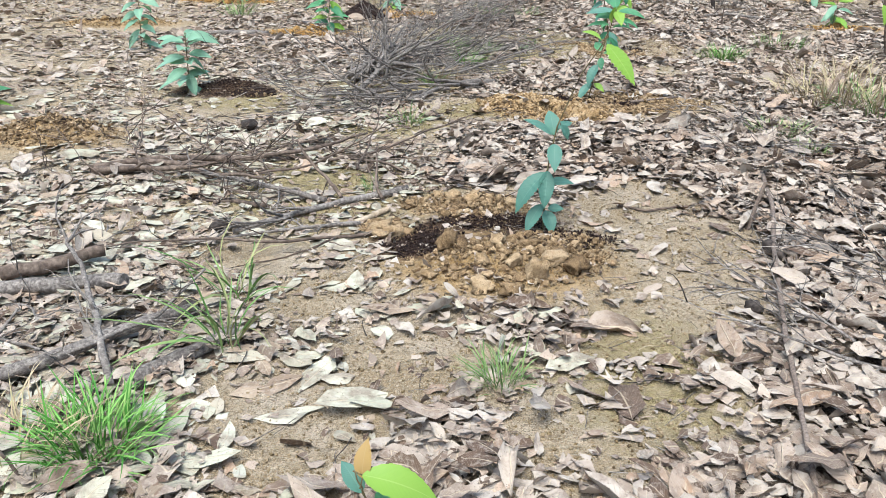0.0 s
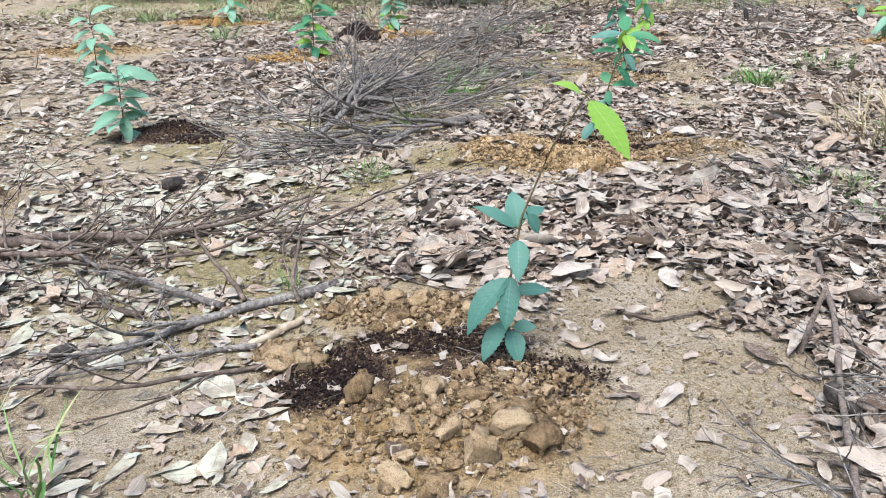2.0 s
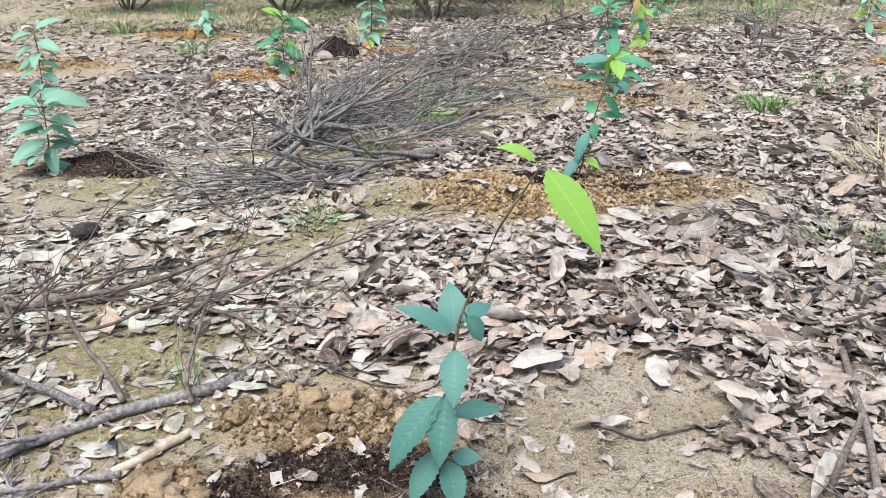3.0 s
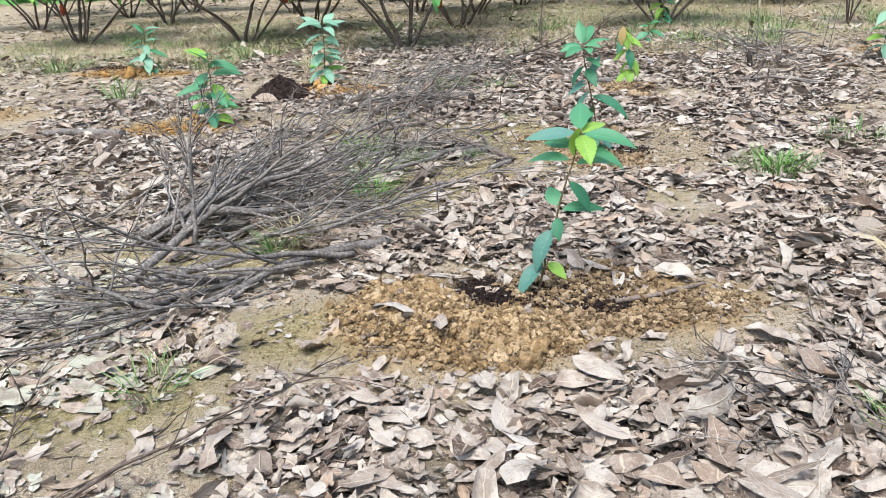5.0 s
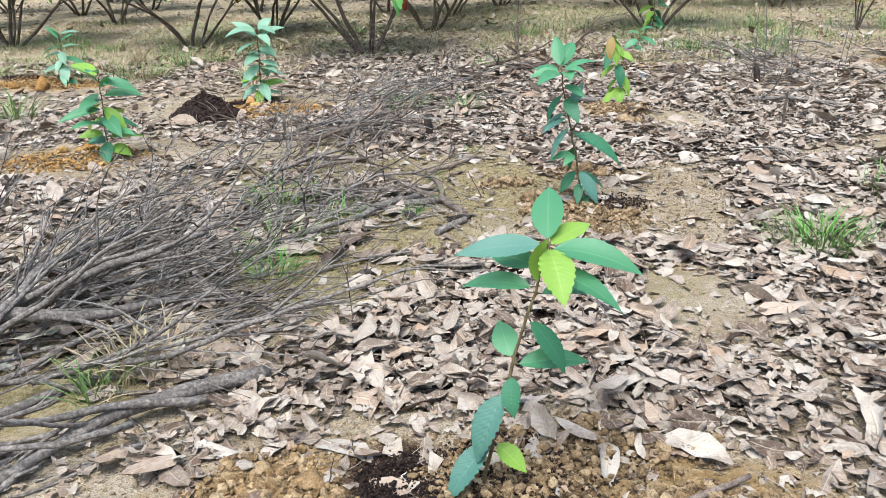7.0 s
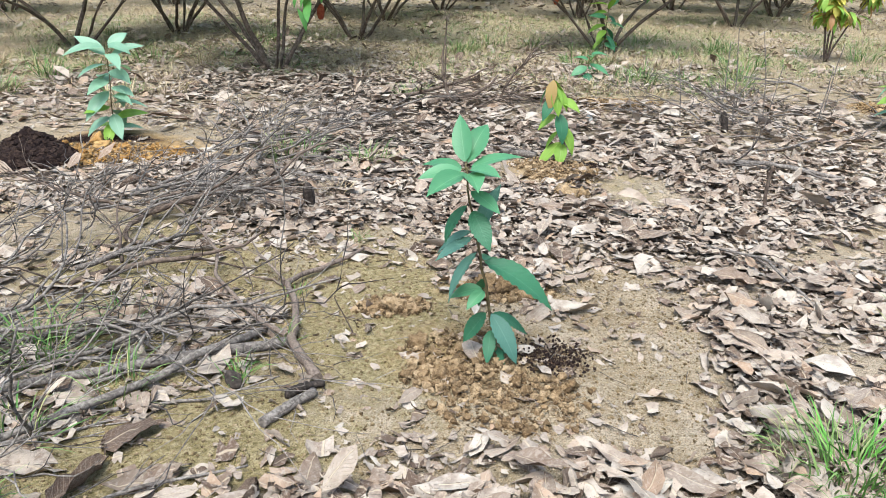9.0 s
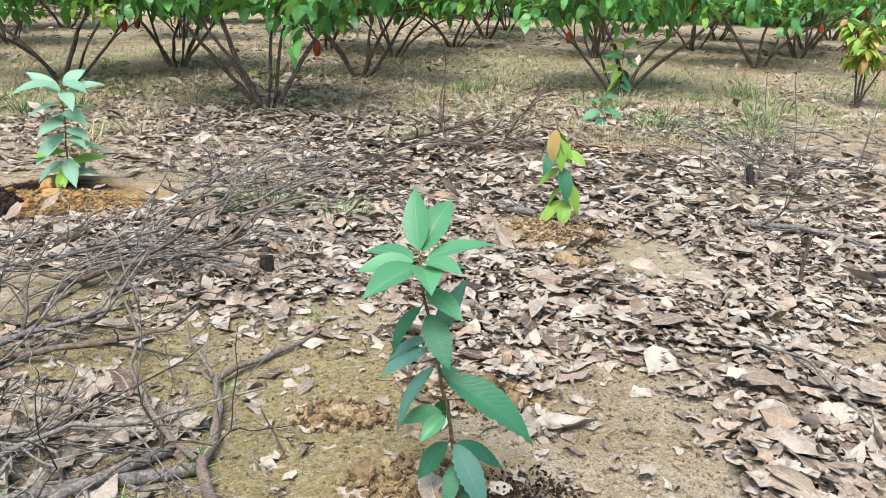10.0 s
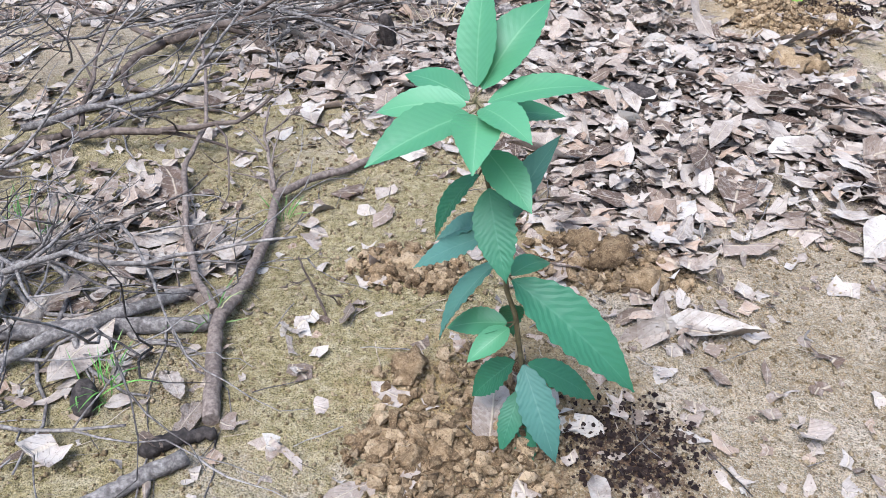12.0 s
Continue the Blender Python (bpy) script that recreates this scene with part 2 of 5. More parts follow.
PALE_WOOD = make_bark_material("pale_wood", (0.16, 0.115, 0.075), (0.33, 0.255, 0.175), (0.52, 0.43, 0.33))
CHAR = make_bark_material("blackened_husk", (0.012, 0.010, 0.009), (0.035, 0.028, 0.024), (0.10, 0.08, 0.07), 60.0)
ROT = make_bark_material("red_rotten_wood", (0.07, 0.04, 0.028), (0.20, 0.145, 0.105), (0.46, 0.38, 0.30))
POD = make_bark_material("ripe_pod", (0.14, 0.02, 0.012), (0.25, 0.05, 0.025), (0.36, 0.12, 0.05))
GRASS = make_blade_material("grass_blade", (0.065, 0.15, 0.03), (0.13, 0.225, 0.065), (0.31, 0.30, 0.14))
BRIGHT_GRASS = make_blade_material("bright_grass_blade", (0.05, 0.17, 0.02), (0.11, 0.28, 0.045), (0.24, 0.37, 0.11))
STRAW = make_blade_material("dry_grass_blade", (0.26, 0.19, 0.115), (0.43, 0.345, 0.23), (0.35, 0.31, 0.16))
WHITE = make_bark_material("white_scrap", (0.6, 0.6, 0.58), (0.75, 0.75, 0.73), (0.85, 0.85, 0.83))

# ---- mesh tools ----


def mesh_of(name, V, F, uv=None, smooth=True):
    V, F = np.asarray(V, dtype=np.float32), np.asarray(F, dtype=np.int32)
    me = bpy.data.meshes.new(name)
    k = F.shape[1]
    me.vertices.add(len(V))
    me.vertices.foreach_set("co", V.ravel())
    me.loops.add(F.size)
    me.loops.foreach_set("vertex_index", F.ravel())
    me.polygons.add(len(F))
    me.polygons.foreach_set("loop_start", np.arange(0, F.size, k, dtype=np.int32))
    me.polygons.foreach_set("use_smooth", np.full(len(F), smooth, dtype=bool))
    if uv is not None:
        layer = me.uv_layers.new(name="UVMap")
        layer.data.foreach_set("uv", np.asarray(uv, dtype=np.float32)[F.ravel()].ravel())
    me.update(calc_edges=True)
    return me


def part(name, me, mat, parent=None, label="", m=None, kind=""):
    """Links a mesh as one object, under its thing when one is given."""
    if not me.materials:
        me.materials.append(mat)
    ob = new(name, me)
    if parent is not None:
        ob.parent = parent
    if m is not None:
        ob.matrix_basis = m
    if label or kind:
        tagged(ob, label=label, kind=kind)
    return ob


def joined(pieces):
    """One V, F, uv from several."""
    V, F, U, n = [], [], [], 0
    for p in pieces:
        V.append(p[0])
        F.append(np.asarray(p[1]) + n)
        if len(p) > 2:
            U.append(p[2])
        n += len(p[0])
    return np.concatenate(V), np.concatenate(F), (np.concatenate(U) if U else None)


def tube(pts, radii, sides=6, cap=True):
    """A tapered tube along points, closed by tiny rings."""
    pts = np.asarray(pts, dtype=float)
    radii = np.asarray(radii, dtype=float)
    if cap:
        pts = np.concatenate([pts[:1], pts, pts[-1:]])
        radii = np.concatenate([[radii[0] * 0.02], radii, [radii[-1] * 0.02]])
    d = np.gradient(pts, axis=0)
    if cap:
        d[0], d[-1] = pts[2] - pts[1], pts[-2] - pts[-3]
        d[1], d[-2] = d[0], d[-1]
    d /= np.linalg.norm(d, axis=1)[:, None] + 1e-9
    ref = np.where(np.abs(d[:, 2:3]) > 0.9, [[1.0, 0, 0]], [[0, 0, 1.0]])
    a = np.cross(d, ref)
    a /= np.linalg.norm(a, axis=1)[:, None] + 1e-9
    b = np.cross(d, a)
    an = np.arange(sides) * 2 * np.pi / sides
    V = pts[:, None] + radii[:, None, None] * (np.cos(an)[None, :, None] * a[:, None] + np.sin(an)[None, :, None] * b[:, None])
    n = len(pts)
    i, j = np.meshgrid(np.arange(n - 1), np.arange(sides), indexing="ij")
    i, j = i.ravel(), j.ravel()
    j2 = (j + 1) % sides
    F = np.stack([i * sides + j, (i + 1) * sides + j, (i + 1) * sides + j2, i * sides + j2], 1)
    return V.reshape(-1, 3), F


def bent_line(r, start, heading, length, steps=8, wander=0.12, sag=0.0, lift=0.0):
    """Points of a crooked branch that starts along heading."""
    p, h = np.array(start, dtype=float), np.array(heading, dtype=float)
    h /= np.linalg.norm(h)
    out = [p.copy()]
    for _ in range(steps):
        h = h + r.normal(0, wander, 3) * np.array([1, 1, 0.7]) + np.array([0, 0, lift - sag])
        h /= np.linalg.norm(h)
        p = p + h * length / steps
        out.append(p.copy())
    return np.array(out)


def branch(r, start, heading, length, radius, twigs=4, depth=2, wander=0.1, spread=0.6, flat=0.5, low=None, sides=7, level=0):
    """A branch and its side twigs: (level, V, F) of each. low keeps it above the earth."""
    steps = max(5, int(length / 0.07))
    line = bent_line(r, start, heading, length, steps, wander)
    if low is not None:
        line[:, 2] = np.maximum(line[:, 2], low(line[:, 0], line[:, 1]) + radius * 0.8)
    rad = radius * np.linspace(1.0, 0.3, len(line)) * (1 + r.normal(0, 0.05, len(line)))
    pieces = [(level, *tube(line, rad, sides))]
    if depth > 0:
        for _ in range(twigs):
            k = r.integers(max(1, len(line) // 5), len(line) - 1)
            d = line[k + 1] - line[k - 1]
            d = d / (np.linalg.norm(d) + 1e-9) + r.normal(0, spread, 3) * np.array([1, 1, flat])
            pieces += branch(r, line[k], d, length * r.uniform(0.25, 0.6), max(rad[k] * r.uniform(0.45, 0.7), 0.0028), max(1, twigs - 3), depth - 1, wander * 1.2, spread, flat, low, max(4, sides - 2), level + 1)
    return pieces


def grow(thing, base, pieces, mat, thick=True):
    """Links a branch, with each first twig under it if it is thick; gives back the finest twigs."""
    top = part("branch", mesh_of("branch", pieces[0][1] - base, pieces[0][2]), mat, thing)
    rest = []
    for level, V, F in pieces[1:]:
        if level == 1 and thick:
            part("twig", mesh_of("twig", V - base, F), mat, top)
        else:
            rest.append((V - base, F))
    return rest


# ---- the lie of the land ----
TABLE = np.random.default_rng(3).random((256, 256))


def vn(x, y, scale, shift=0):
    """Smooth value noise from 0 to 1."""
    x, y = np.asarray(x, dtype=float) * scale + 37.3 + shift, np.asarray(y, dtype=float) * scale + 11.7 + shift * 2
    xi, yi = np.floor(x).astype(int), np.floor(y).astype(int)
    fx, fy = x - xi, y - yi
    fx, fy = fx * fx * (3 - 2 * fx), fy * fy * (3 - 2 * fy)
    t = lambda a, b: TABLE[a & 255, b & 255]
    return (t(xi, yi) * (1 - fx) + t(xi + 1, yi) * fx) * (1 - fy) + (t(xi, yi + 1) * (1 - fx) + t(xi + 1, yi + 1) * fx) * fy


def patches(x, y, spots):
    """The strongest of some soft oval patches (x, y, half width, half depth, strength)."""
    x, y = np.asarray(x, dtype=float), np.asarray(y, dtype=float)
    best = np.zeros(np.broadcast(x, y).shape)
    for cx, cy, a, b, s in spots:
        d = np.sqrt(((x - cx) / a) ** 2 + ((y - cy) / b) ** 2)
        best = np.maximum(best, s * np.clip(1.5 - d, 0, 1))
    return best


CLAY_SPOTS = [(0.28, 3.5, 0.5, 0.45, 1), (0.15, 4.2, 0.35, 0.2, 0.8), (0.85, 6.5, 0.55, 0.45, 1), (1.7, 6.65, 0.42, 0.3, 1), (1.75, 9.35, 0.4, 0.35, 0.55),
              (1.9, 9.95, 0.3, 0.15, 0.8), (2.5, 11.9, 0.35, 0.3, 0.7), (-2.65, 5.5, 0.5, 0.35, 0.9), (-1.75, 10.7, 0.65, 0.4, 1), (-4.5, 11.5, 0.9, 0.5, 0.9),
              (-3.7, 14.35, 0.9, 0.45, 1), (-0.75, 12.4, 0.75, 0.45, 1), (-0.1, 12.2, 0.5, 0.5, 0.5), (3.4, 14.5, 0.7, 0.35, 0.75), (5.2, 11.1, 0.5, 0.4, 1), (6.3, 14.4, 0.6, 0.4, 0.8)]
HUMUS_SPOTS = [(-0.08, 3.72, 0.23, 0.26, 1), (0.28, 3.97, 0.34, 0.13, 1), (0.5, 3.73, 0.34, 0.2, 0.75), (0.97, 6.79, 0.18, 0.22, 1), (1.25, 6.74, 0.3, 0.2, 0.75),
               (1.48, 6.62, 0.18, 0.09, 1), (2.03, 9.3, 0.17, 0.16, 0.6), (1.8, 9.25, 0.22, 0.16, 0.45), (1.87, 9.05, 0.24, 0.16, 0.45), (2.5, 12.1, 0.26, 0.16, 0.8), (-1.93, 7.12, 0.46, 0.24, 1),
               (-2.65, 5.58, 0.4, 0.16, 1), (-0.85, 12.62, 0.42, 0.13, 1), (-4.2, 14.5, 0.5, 0.15, 1), (3.12, 14.45, 0.3, 0.16, 0.9), (6.2, 14.3, 0.3, 0.15, 0.8)]
MOSS_SPOTS = [(1.2, 9.9, 0.6, 0.9, 1), (0.4, 10.2, 0.8, 0.9, 1), (0.3, 9.3, 0.7, 0.6, 1), (0.3, 6.4, 0.4, 0.3, 0.8), (-0.5, 5.9, 0.5, 0.3, 0.9), (1.3, 9.7, 0.55, 0.7, 0.8), (0.6, 8.7, 0.7, 0.9, 0.9), (2.85, 11.5, 0.3, 0.6, 0.45), (0.1, 10.2, 0.6, 0.6, 0.9),
              (-0.9, 4.6, 0.9, 0.7, 0.8), (-1.4, 6.7, 0.8, 0.4, 0.8), (0.75, 2.5, 0.4, 0.5, 0.6), (-0.5, 7.5, 0.8, 0.5, 0.7), (1.9, 8.1, 0.4, 0.5, 0.6), (0.9, 9.3, 0.5, 0.4, 0.7)]
BARE_SPOTS = [(1.0, 3.6, 0.4, 0.75, 1), (1.05, 4.35, 0.32, 0.3, 1), (-0.4, 2.35, 0.3, 0.35, 0.85), (0.75, 2.85, 0.24, 0.35, 0.85), (0.28, 3.6, 0.6, 0.55, 1), (-0.36, 5.6, 0.3, 0.2, 0.8), (-0.35, 3.05, 0.3, 0.15, 0.6),
              (0.15, 6.55, 0.35, 0.28, 0.95), (1.0, 6.6, 0.7, 0.5, 1), (1.7, 6.5, 0.42, 0.4, 1), (2.1, 8.0, 0.22, 0.4, 0.95), (1.2, 9.7, 0.42, 0.85, 0.97), (2.4, 9.6, 0.25, 0.75, 0.97), (1.3, 10.65, 0.35, 0.2, 0.7),
              (1.85, 9.2, 0.5, 0.5, 1), (0.5, 8.5, 0.35, 0.45, 0.9), (2.95, 11.5, 0.3, 0.35, 0.97), (2.45, 12.0, 0.45, 0.35, 1), (0.2, 10.3, 0.4, 0.5, 0.6), (-0.5, 12.6, 0.7, 0.5, 0.95)]
BARE_SPOTS += [(0.12, 4.2, 0.42, 0.22, 1), (1.45, 9.35, 0.75, 0.6, 1), (0.9, 8.85, 0.45, 0.3, 0.9), (2.35, 9.2, 0.28, 0.5, 0.95), (0.4, 6.4, 0.45, 0.4, 1), (1.95, 6.5, 0.35, 0.3, 0.95), (0.45, 9.25, 0.4, 0.35, 0.85), (0.75, 10.3, 0.3, 0.45, 0.75), (-0.2, 10.7, 0.5, 0.4, 0.7), (0.0, 9.6, 0.3, 0.3, 0.7), (-0.4, 9.9, 0.5, 0.4, 0.6), (-0.1, 2.65, 0.35, 0.35, 0.7), (0.55, 2.3, 0.4, 0.35, 0.5), (-0.5, 3.5, 0.35, 0.4, 0.5), (3.9, 14.7, 0.8, 0.3, 0.95), (-1.95, 7.05, 0.6, 0.35, 1), (2.1, 9.0, 0.3, 0.3, 0.9), (-1.9, 6.4, 0.6, 0.3, 0.8), (-2.65, 5.5, 0.5, 0.35, 1), (-1.75, 10.7, 0.8, 0.5, 1), (-4.5, 11.5, 0.8, 0.45, 0.9), (-3.7, 14.35, 1.0, 0.5, 1), (-0.85, 12.5, 0.85, 0.45, 1), 
               (-0.3, 7.1, 0.55, 0.3, 0.85), (5.2, 11.1, 0.4, 0.3, 1), (0.95, 9.95, 0.3, 0.3, 0.8), (4.4, 10.6, 0.5, 0.35, 0.8), (6.3, 14.4, 0.5, 0.3, 0.9), (3.7, 10.4, 0.25, 0.2, 0.8), (-0.55, 4.62, 0.3, 0.15, 0.7), (0.24, 4.4, 0.3, 0.15, 0.8), (-0.9, 7.3, 0.35, 0.2, 0.7), (3.25, 9.3, 0.2, 0.2, 0.7)]
MOUNDS = [(0.3, 3.38, 0.35, 0.28, 0.07), (-0.05, 3.75, 0.2, 0.2, -0.03), (0.75, 6.45, 0.4, 0.3, 0.08), (1.75, 6.65, 0.3, 0.2, 0.015), (1.85, 9.35, 0.35, 0.3, 0.035), (1.9, 9.97, 0.25, 0.1, 0.04),
          (2.5, 11.85, 0.35, 0.2, 0.04), (-2.65, 5.5, 0.4, 0.25, 0.15), (-1.9, 7.24, 0.35, 0.12, 0.08), (-0.85, 12.82, 0.45, 0.12, 0.06), (-4.2, 14.6, 0.5, 0.15, 0.08), (-0.7, 12.5, 0.6, 0.3, 0.05), (-4.0, 14.25, 0.6, 0.3, 0.06), (-4.5, 11.5, 0.6, 0.3, 0.05)]


def gz(x, y):
    """Height of the earth."""
    x, y = np.asarray(x, dtype=float), np.asarray(y, dtype=float)
    z = -0.05 + 0.03 * vn(x, y, 0.7) + 0.015 * vn(x, y, 2.6, 5) + 0.006 * vn(x, y, 9.0, 9) + 0.013 * vn(x, y, 15.0, 13)
    for cx, cy, a, b, h in MOUNDS:
        z = z + h * np.exp(-((x - cx) / a) ** 2 - ((y - cy) / b) ** 2)
    rough = np.clip(patches(x, y, CLAY_SPOTS) + patches(x, y, HUMUS_SPOTS), 0, 1)
    return z + rough * 0.02 * (vn(x, y, 16.0, 3) - 0.4)


def litter_density(x, y):
    d = 1.0 - patches(x, y, BARE_SPOTS) * 1.25
    d = d - (0.65 - 0.35 * np.clip((x - 0.8) / 0.6, 0, 1)) * np.clip(vn(x, y, 1.6, 21) - 0.5, 0, 1) * 2 - 0.45 * np.clip(vn(x, y, 4.5, 23) - 0.5, 0, 1) * 2
    d = d * (1 - (0.1 + 0.4 * np.clip(y - 9.4, 0, 1)) * np.clip((-0.1 - x) / 0.8 + 1.6 * (vn(x, y, 0.9, 53) - 0.5), 0, 1) * np.clip((y - 7.6) / 1.0, 0, 1) * np.clip((15.0 - y) / 1.0, 0, 1))
    edge = 15.5 + 2.4 * (vn(x, y, 0.45, 31) - 0.4) + 1.0 * (vn(x, y, 1.5, 33) - 0.5)
    d = d * np.where(y > edge, np.clip(1 - (y - edge) / 1.6, 0.38 + 0.9 * np.clip(vn(x, y, 0.7, 35) - 0.5, 0, 1) * 2, 1), 1.0)
    left = np.clip((0.1 - x) / 0.9 + (vn(x, y, 0.9, 51) - 0.5), 0, 1) * np.clip((9.6 - y) / 1.2, 0, 1)
    d = d * (1 - 0.55 * left * np.clip((y - 2.5) / 1.5, 0.3, 1))
    return np.clip(d, 0.015, 1)


def growing(lo, hi, stepsize, far):
    """Even steps from lo to hi, and growing steps out to far on both sides."""
    mid = np.arange(lo, hi, stepsize)
    out, s, v = [], stepsize, 0.0
    while v < far:
        s *= 1.22
        v += s
        out.append(v)
    out = np.array(out)
    return np.concatenate([(lo - out)[::-1], mid, mid[-1] + out])


def build_ground():
    xs, ys = growing(-2.6, 4.4, 0.033, 600.0), growing(1.7, 12.8, 0.033, 600.0)
    X, Y = np.meshgrid(xs, ys)
    x, y = X.ravel(), Y.ravel()
    V = np.stack([x, y, gz(x, y)], 1)
    nx, ny = len(xs), len(ys)
    i, j = np.meshgrid(np.arange(ny - 1), np.arange(nx - 1), indexing="ij")
    k = (i * nx + j).ravel()
    me = mesh_of("ground", V, np.stack([k, k + 1, k + nx + 1, k + nx], 1))
    soil = me.color_attributes.new("soil", "FLOAT_COLOR", "POINT")
    moss = np.clip(patches(x, y, MOSS_SPOTS) + 0.6 * (vn(x, y, 0.9, 40) - 0.5) + 0.2 * np.clip((y - 14.2) / 1.2, 0, 1), 0, 1)
    rim = np.clip(np.minimum(np.minimum(x + 5.5, 8.5 - x), np.minimum(y + 2.5, 20.0 - y)) / 5.0 + 1.2 * (vn(x, y, 0.6, 71) - 0.5), 0.25, 1)
    # Alpha holds litter cover: there the earth gets its painted gap shade.
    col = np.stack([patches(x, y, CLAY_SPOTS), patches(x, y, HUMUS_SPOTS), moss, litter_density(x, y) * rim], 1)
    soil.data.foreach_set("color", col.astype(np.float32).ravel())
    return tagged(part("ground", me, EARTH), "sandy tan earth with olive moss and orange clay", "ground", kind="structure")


ground = build_ground()

# ---- leaves ----


def leaf_blade(length, width, rows=7, cols=2, droop=0.3, cup=0.2, wave=0.0, twist=0.0, wobble=0.0, r=None, swell=0.7, point=0.95, teeth=0.0):
    """A pointed oval leaf along x from its stalk; its chord is level."""
    s = np.linspace(0, 1, rows + 1)
    peak = swell / (swell + point)
    half = width * 0.5 * s ** swell * (1 - s) ** point / (peak ** swell * (1 - peak) ** point)
    half = half * (1 + teeth * np.cos(s * 62.0 + 1.0))
    half[0], half[-1] = width * 0.02, width * 0.012
    ang = droop * (0.5 - s)
    ds = length / rows
    cx = np.concatenate([[0], np.cumsum(np.cos((ang[1:] + ang[:-1]) / 2)) * ds])
    cz = np.concatenate([[0], np.cumsum(np.sin((ang[1:] + ang[:-1]) / 2)) * ds])
    t = np.linspace(-1, 1, cols + 1)
    T, S = np.meshgrid(t, s)
    y = T * half[:, None]
    rip = wave * np.cos(S * 62.0 - np.abs(T) * 9.0) * np.minimum(np.abs(T) * 2, 1)
    z = cz[:, None] + cup * np.abs(T) ** 1.5 * half[:, None] + rip * width
    if wobble and r is not None:
        z = z + r.normal(0, wobble, z.shape) * width
        y = y + r.normal(0, wobble * 0.4, y.shape) * width
    x = cx[:, None] + 0 * T
    c, sn = np.cos(twist * S), np.sin(twist * S)
    y, z = y * c - (z - cz[:, None]) * sn, y * sn + (z - cz[:, None]) * c + cz[:, None]
    V = np.stack([x, y, z], 2).reshape(-1, 3)
    i, j = np.meshgrid(np.arange(rows), np.arange(cols), indexing="ij")
    k = (i * (cols + 1) + j).ravel()
    F = np.stack([k, k + cols + 1, k + cols + 2, k + 1], 1)
    uv = np.stack([(T.ravel() + 1) / 2, S.ravel()], 1)
    return V, F, uv


def rotations(yaw, pitch, roll):
    """Stacks of 3 x 3 turns: roll about the leaf, then pitch, then yaw."""
    cy, sy, cp, sp, cr, sr = np.cos(yaw), np.sin(yaw), np.cos(pitch), np.sin(pitch), np.cos(roll), np.sin(roll)
    o, l = np.zeros_like(cy), np.ones_like(cy)
    Z = np.stack([cy, -sy, o, sy, cy, o, o, o, l], 1).reshape(-1, 3, 3)
    Y = np.stack([cp, o, -sp, o, l, o, sp, o, cp], 1).reshape(-1, 3, 3)
    X = np.stack([l, o, o, o, cr, -sr, o, sr, cr], 1).reshape(-1, 3, 3)
    return Z @ Y @ X


def scatter(templates, places, yaw, pitch, roll, size, pick):
    """Copies of template meshes in one V, F, uv."""
    pieces, n = [], 0
    for k, (V, F, uv) in enumerate(templates):
        sel = np.nonzero(pick == k)[0]
        if not len(sel):
            continue
        R = rotations(yaw[sel], pitch[sel], roll[sel])
        W = np.einsum("nij,vj->nvi", R, V) * size[sel][:, None, None] + places[sel][:, None]
        G = F[None] + (np.arange(len(sel)) * len(V))[:, None, None]
        pieces.append((W.reshape(-1, 3), G.reshape(-1, F.shape[1]), np.tile(uv, (len(sel), 1))))
    return joined(pieces)


def dead_blade(r, rows, cols):
    """A dead leaf: broad, rolled or bent, crumpled, torn and frayed at its rim."""
    V, F, uv = leaf_blade(1.0, r.uniform(0.34, 0.56), rows, cols, r.normal(0, 0.4), 0.0, 0.0, 0.0, 0.0, r, r.uniform(0.42, 0.7), r.uniform(0.5, 0.9))
    rim, right = np.abs(uv[:, 0] - 0.5) * 2, uv[:, 0] > 0.5
    V[:, 1] *= np.where(right, r.uniform(0.75, 1.12), r.uniform(0.75, 1.12))
    V[:, 1] += 0.07 * np.sin(V[:, 0] * r.uniform(1.5, 4.5) + r.uniform(0, 6.28))
    turn = (r.uniform(3.5, 9.0) * (1 if r.random() < 0.7 else -1)) if r.random() < 0.28 else r.normal(0, 1.7)
    turn = turn * (1 + r.normal(0, 0.5) * (uv[:, 1] - 0.5))
    turn = np.where(np.abs(turn) < 0.05, 0.05, turn)
    roll = V[:, 1] * turn
    V[:, 1], V[:, 2] = np.sin(roll) / turn, V[:, 2] + (1 - np.cos(roll)) / turn
    for _ in range(3):
        k, ph = r.normal(0, 9.0, 2), r.uniform(0, 6.28)
        V[:, 2] += 0.02 * np.sin(V[:, 0] * k[0] + V[:, 1] * k[1] * 1.6 + ph) * (0.4 + rim)
    V[:, 1] *= 1 + r.normal(0, 0.05, len(V)) * (rim > 0.9)
    V[:, 2] += r.normal(0, 0.008, len(V))
    if r.random() < 0.22:
        V[:, 0] = np.minimum(V[:, 0], r.uniform(0.45, 0.85) + r.normal(0, 0.6) * V[:, 1] + r.normal(0, 0.035, len(V)))
    if r.random() < 0.14:
        V[:, 0] = np.maximum(V[:, 0], r.uniform(0.1, 0.35) + r.normal(0, 0.6) * V[:, 1] + r.normal(0, 0.035, len(V)))
    for _ in range(int(r.integers(0, 2))):
        bite = (rim > 0.4) & (np.abs(uv[:, 1] - r.uniform(0.15, 0.95)) < 0.1) & (right == (r.random() < 0.5))
        V[bite, 1] *= r.uniform(0.2, 0.6)
    V[:, 2] -= np.percentile(V[:, 2], 25)
    return V, F, uv


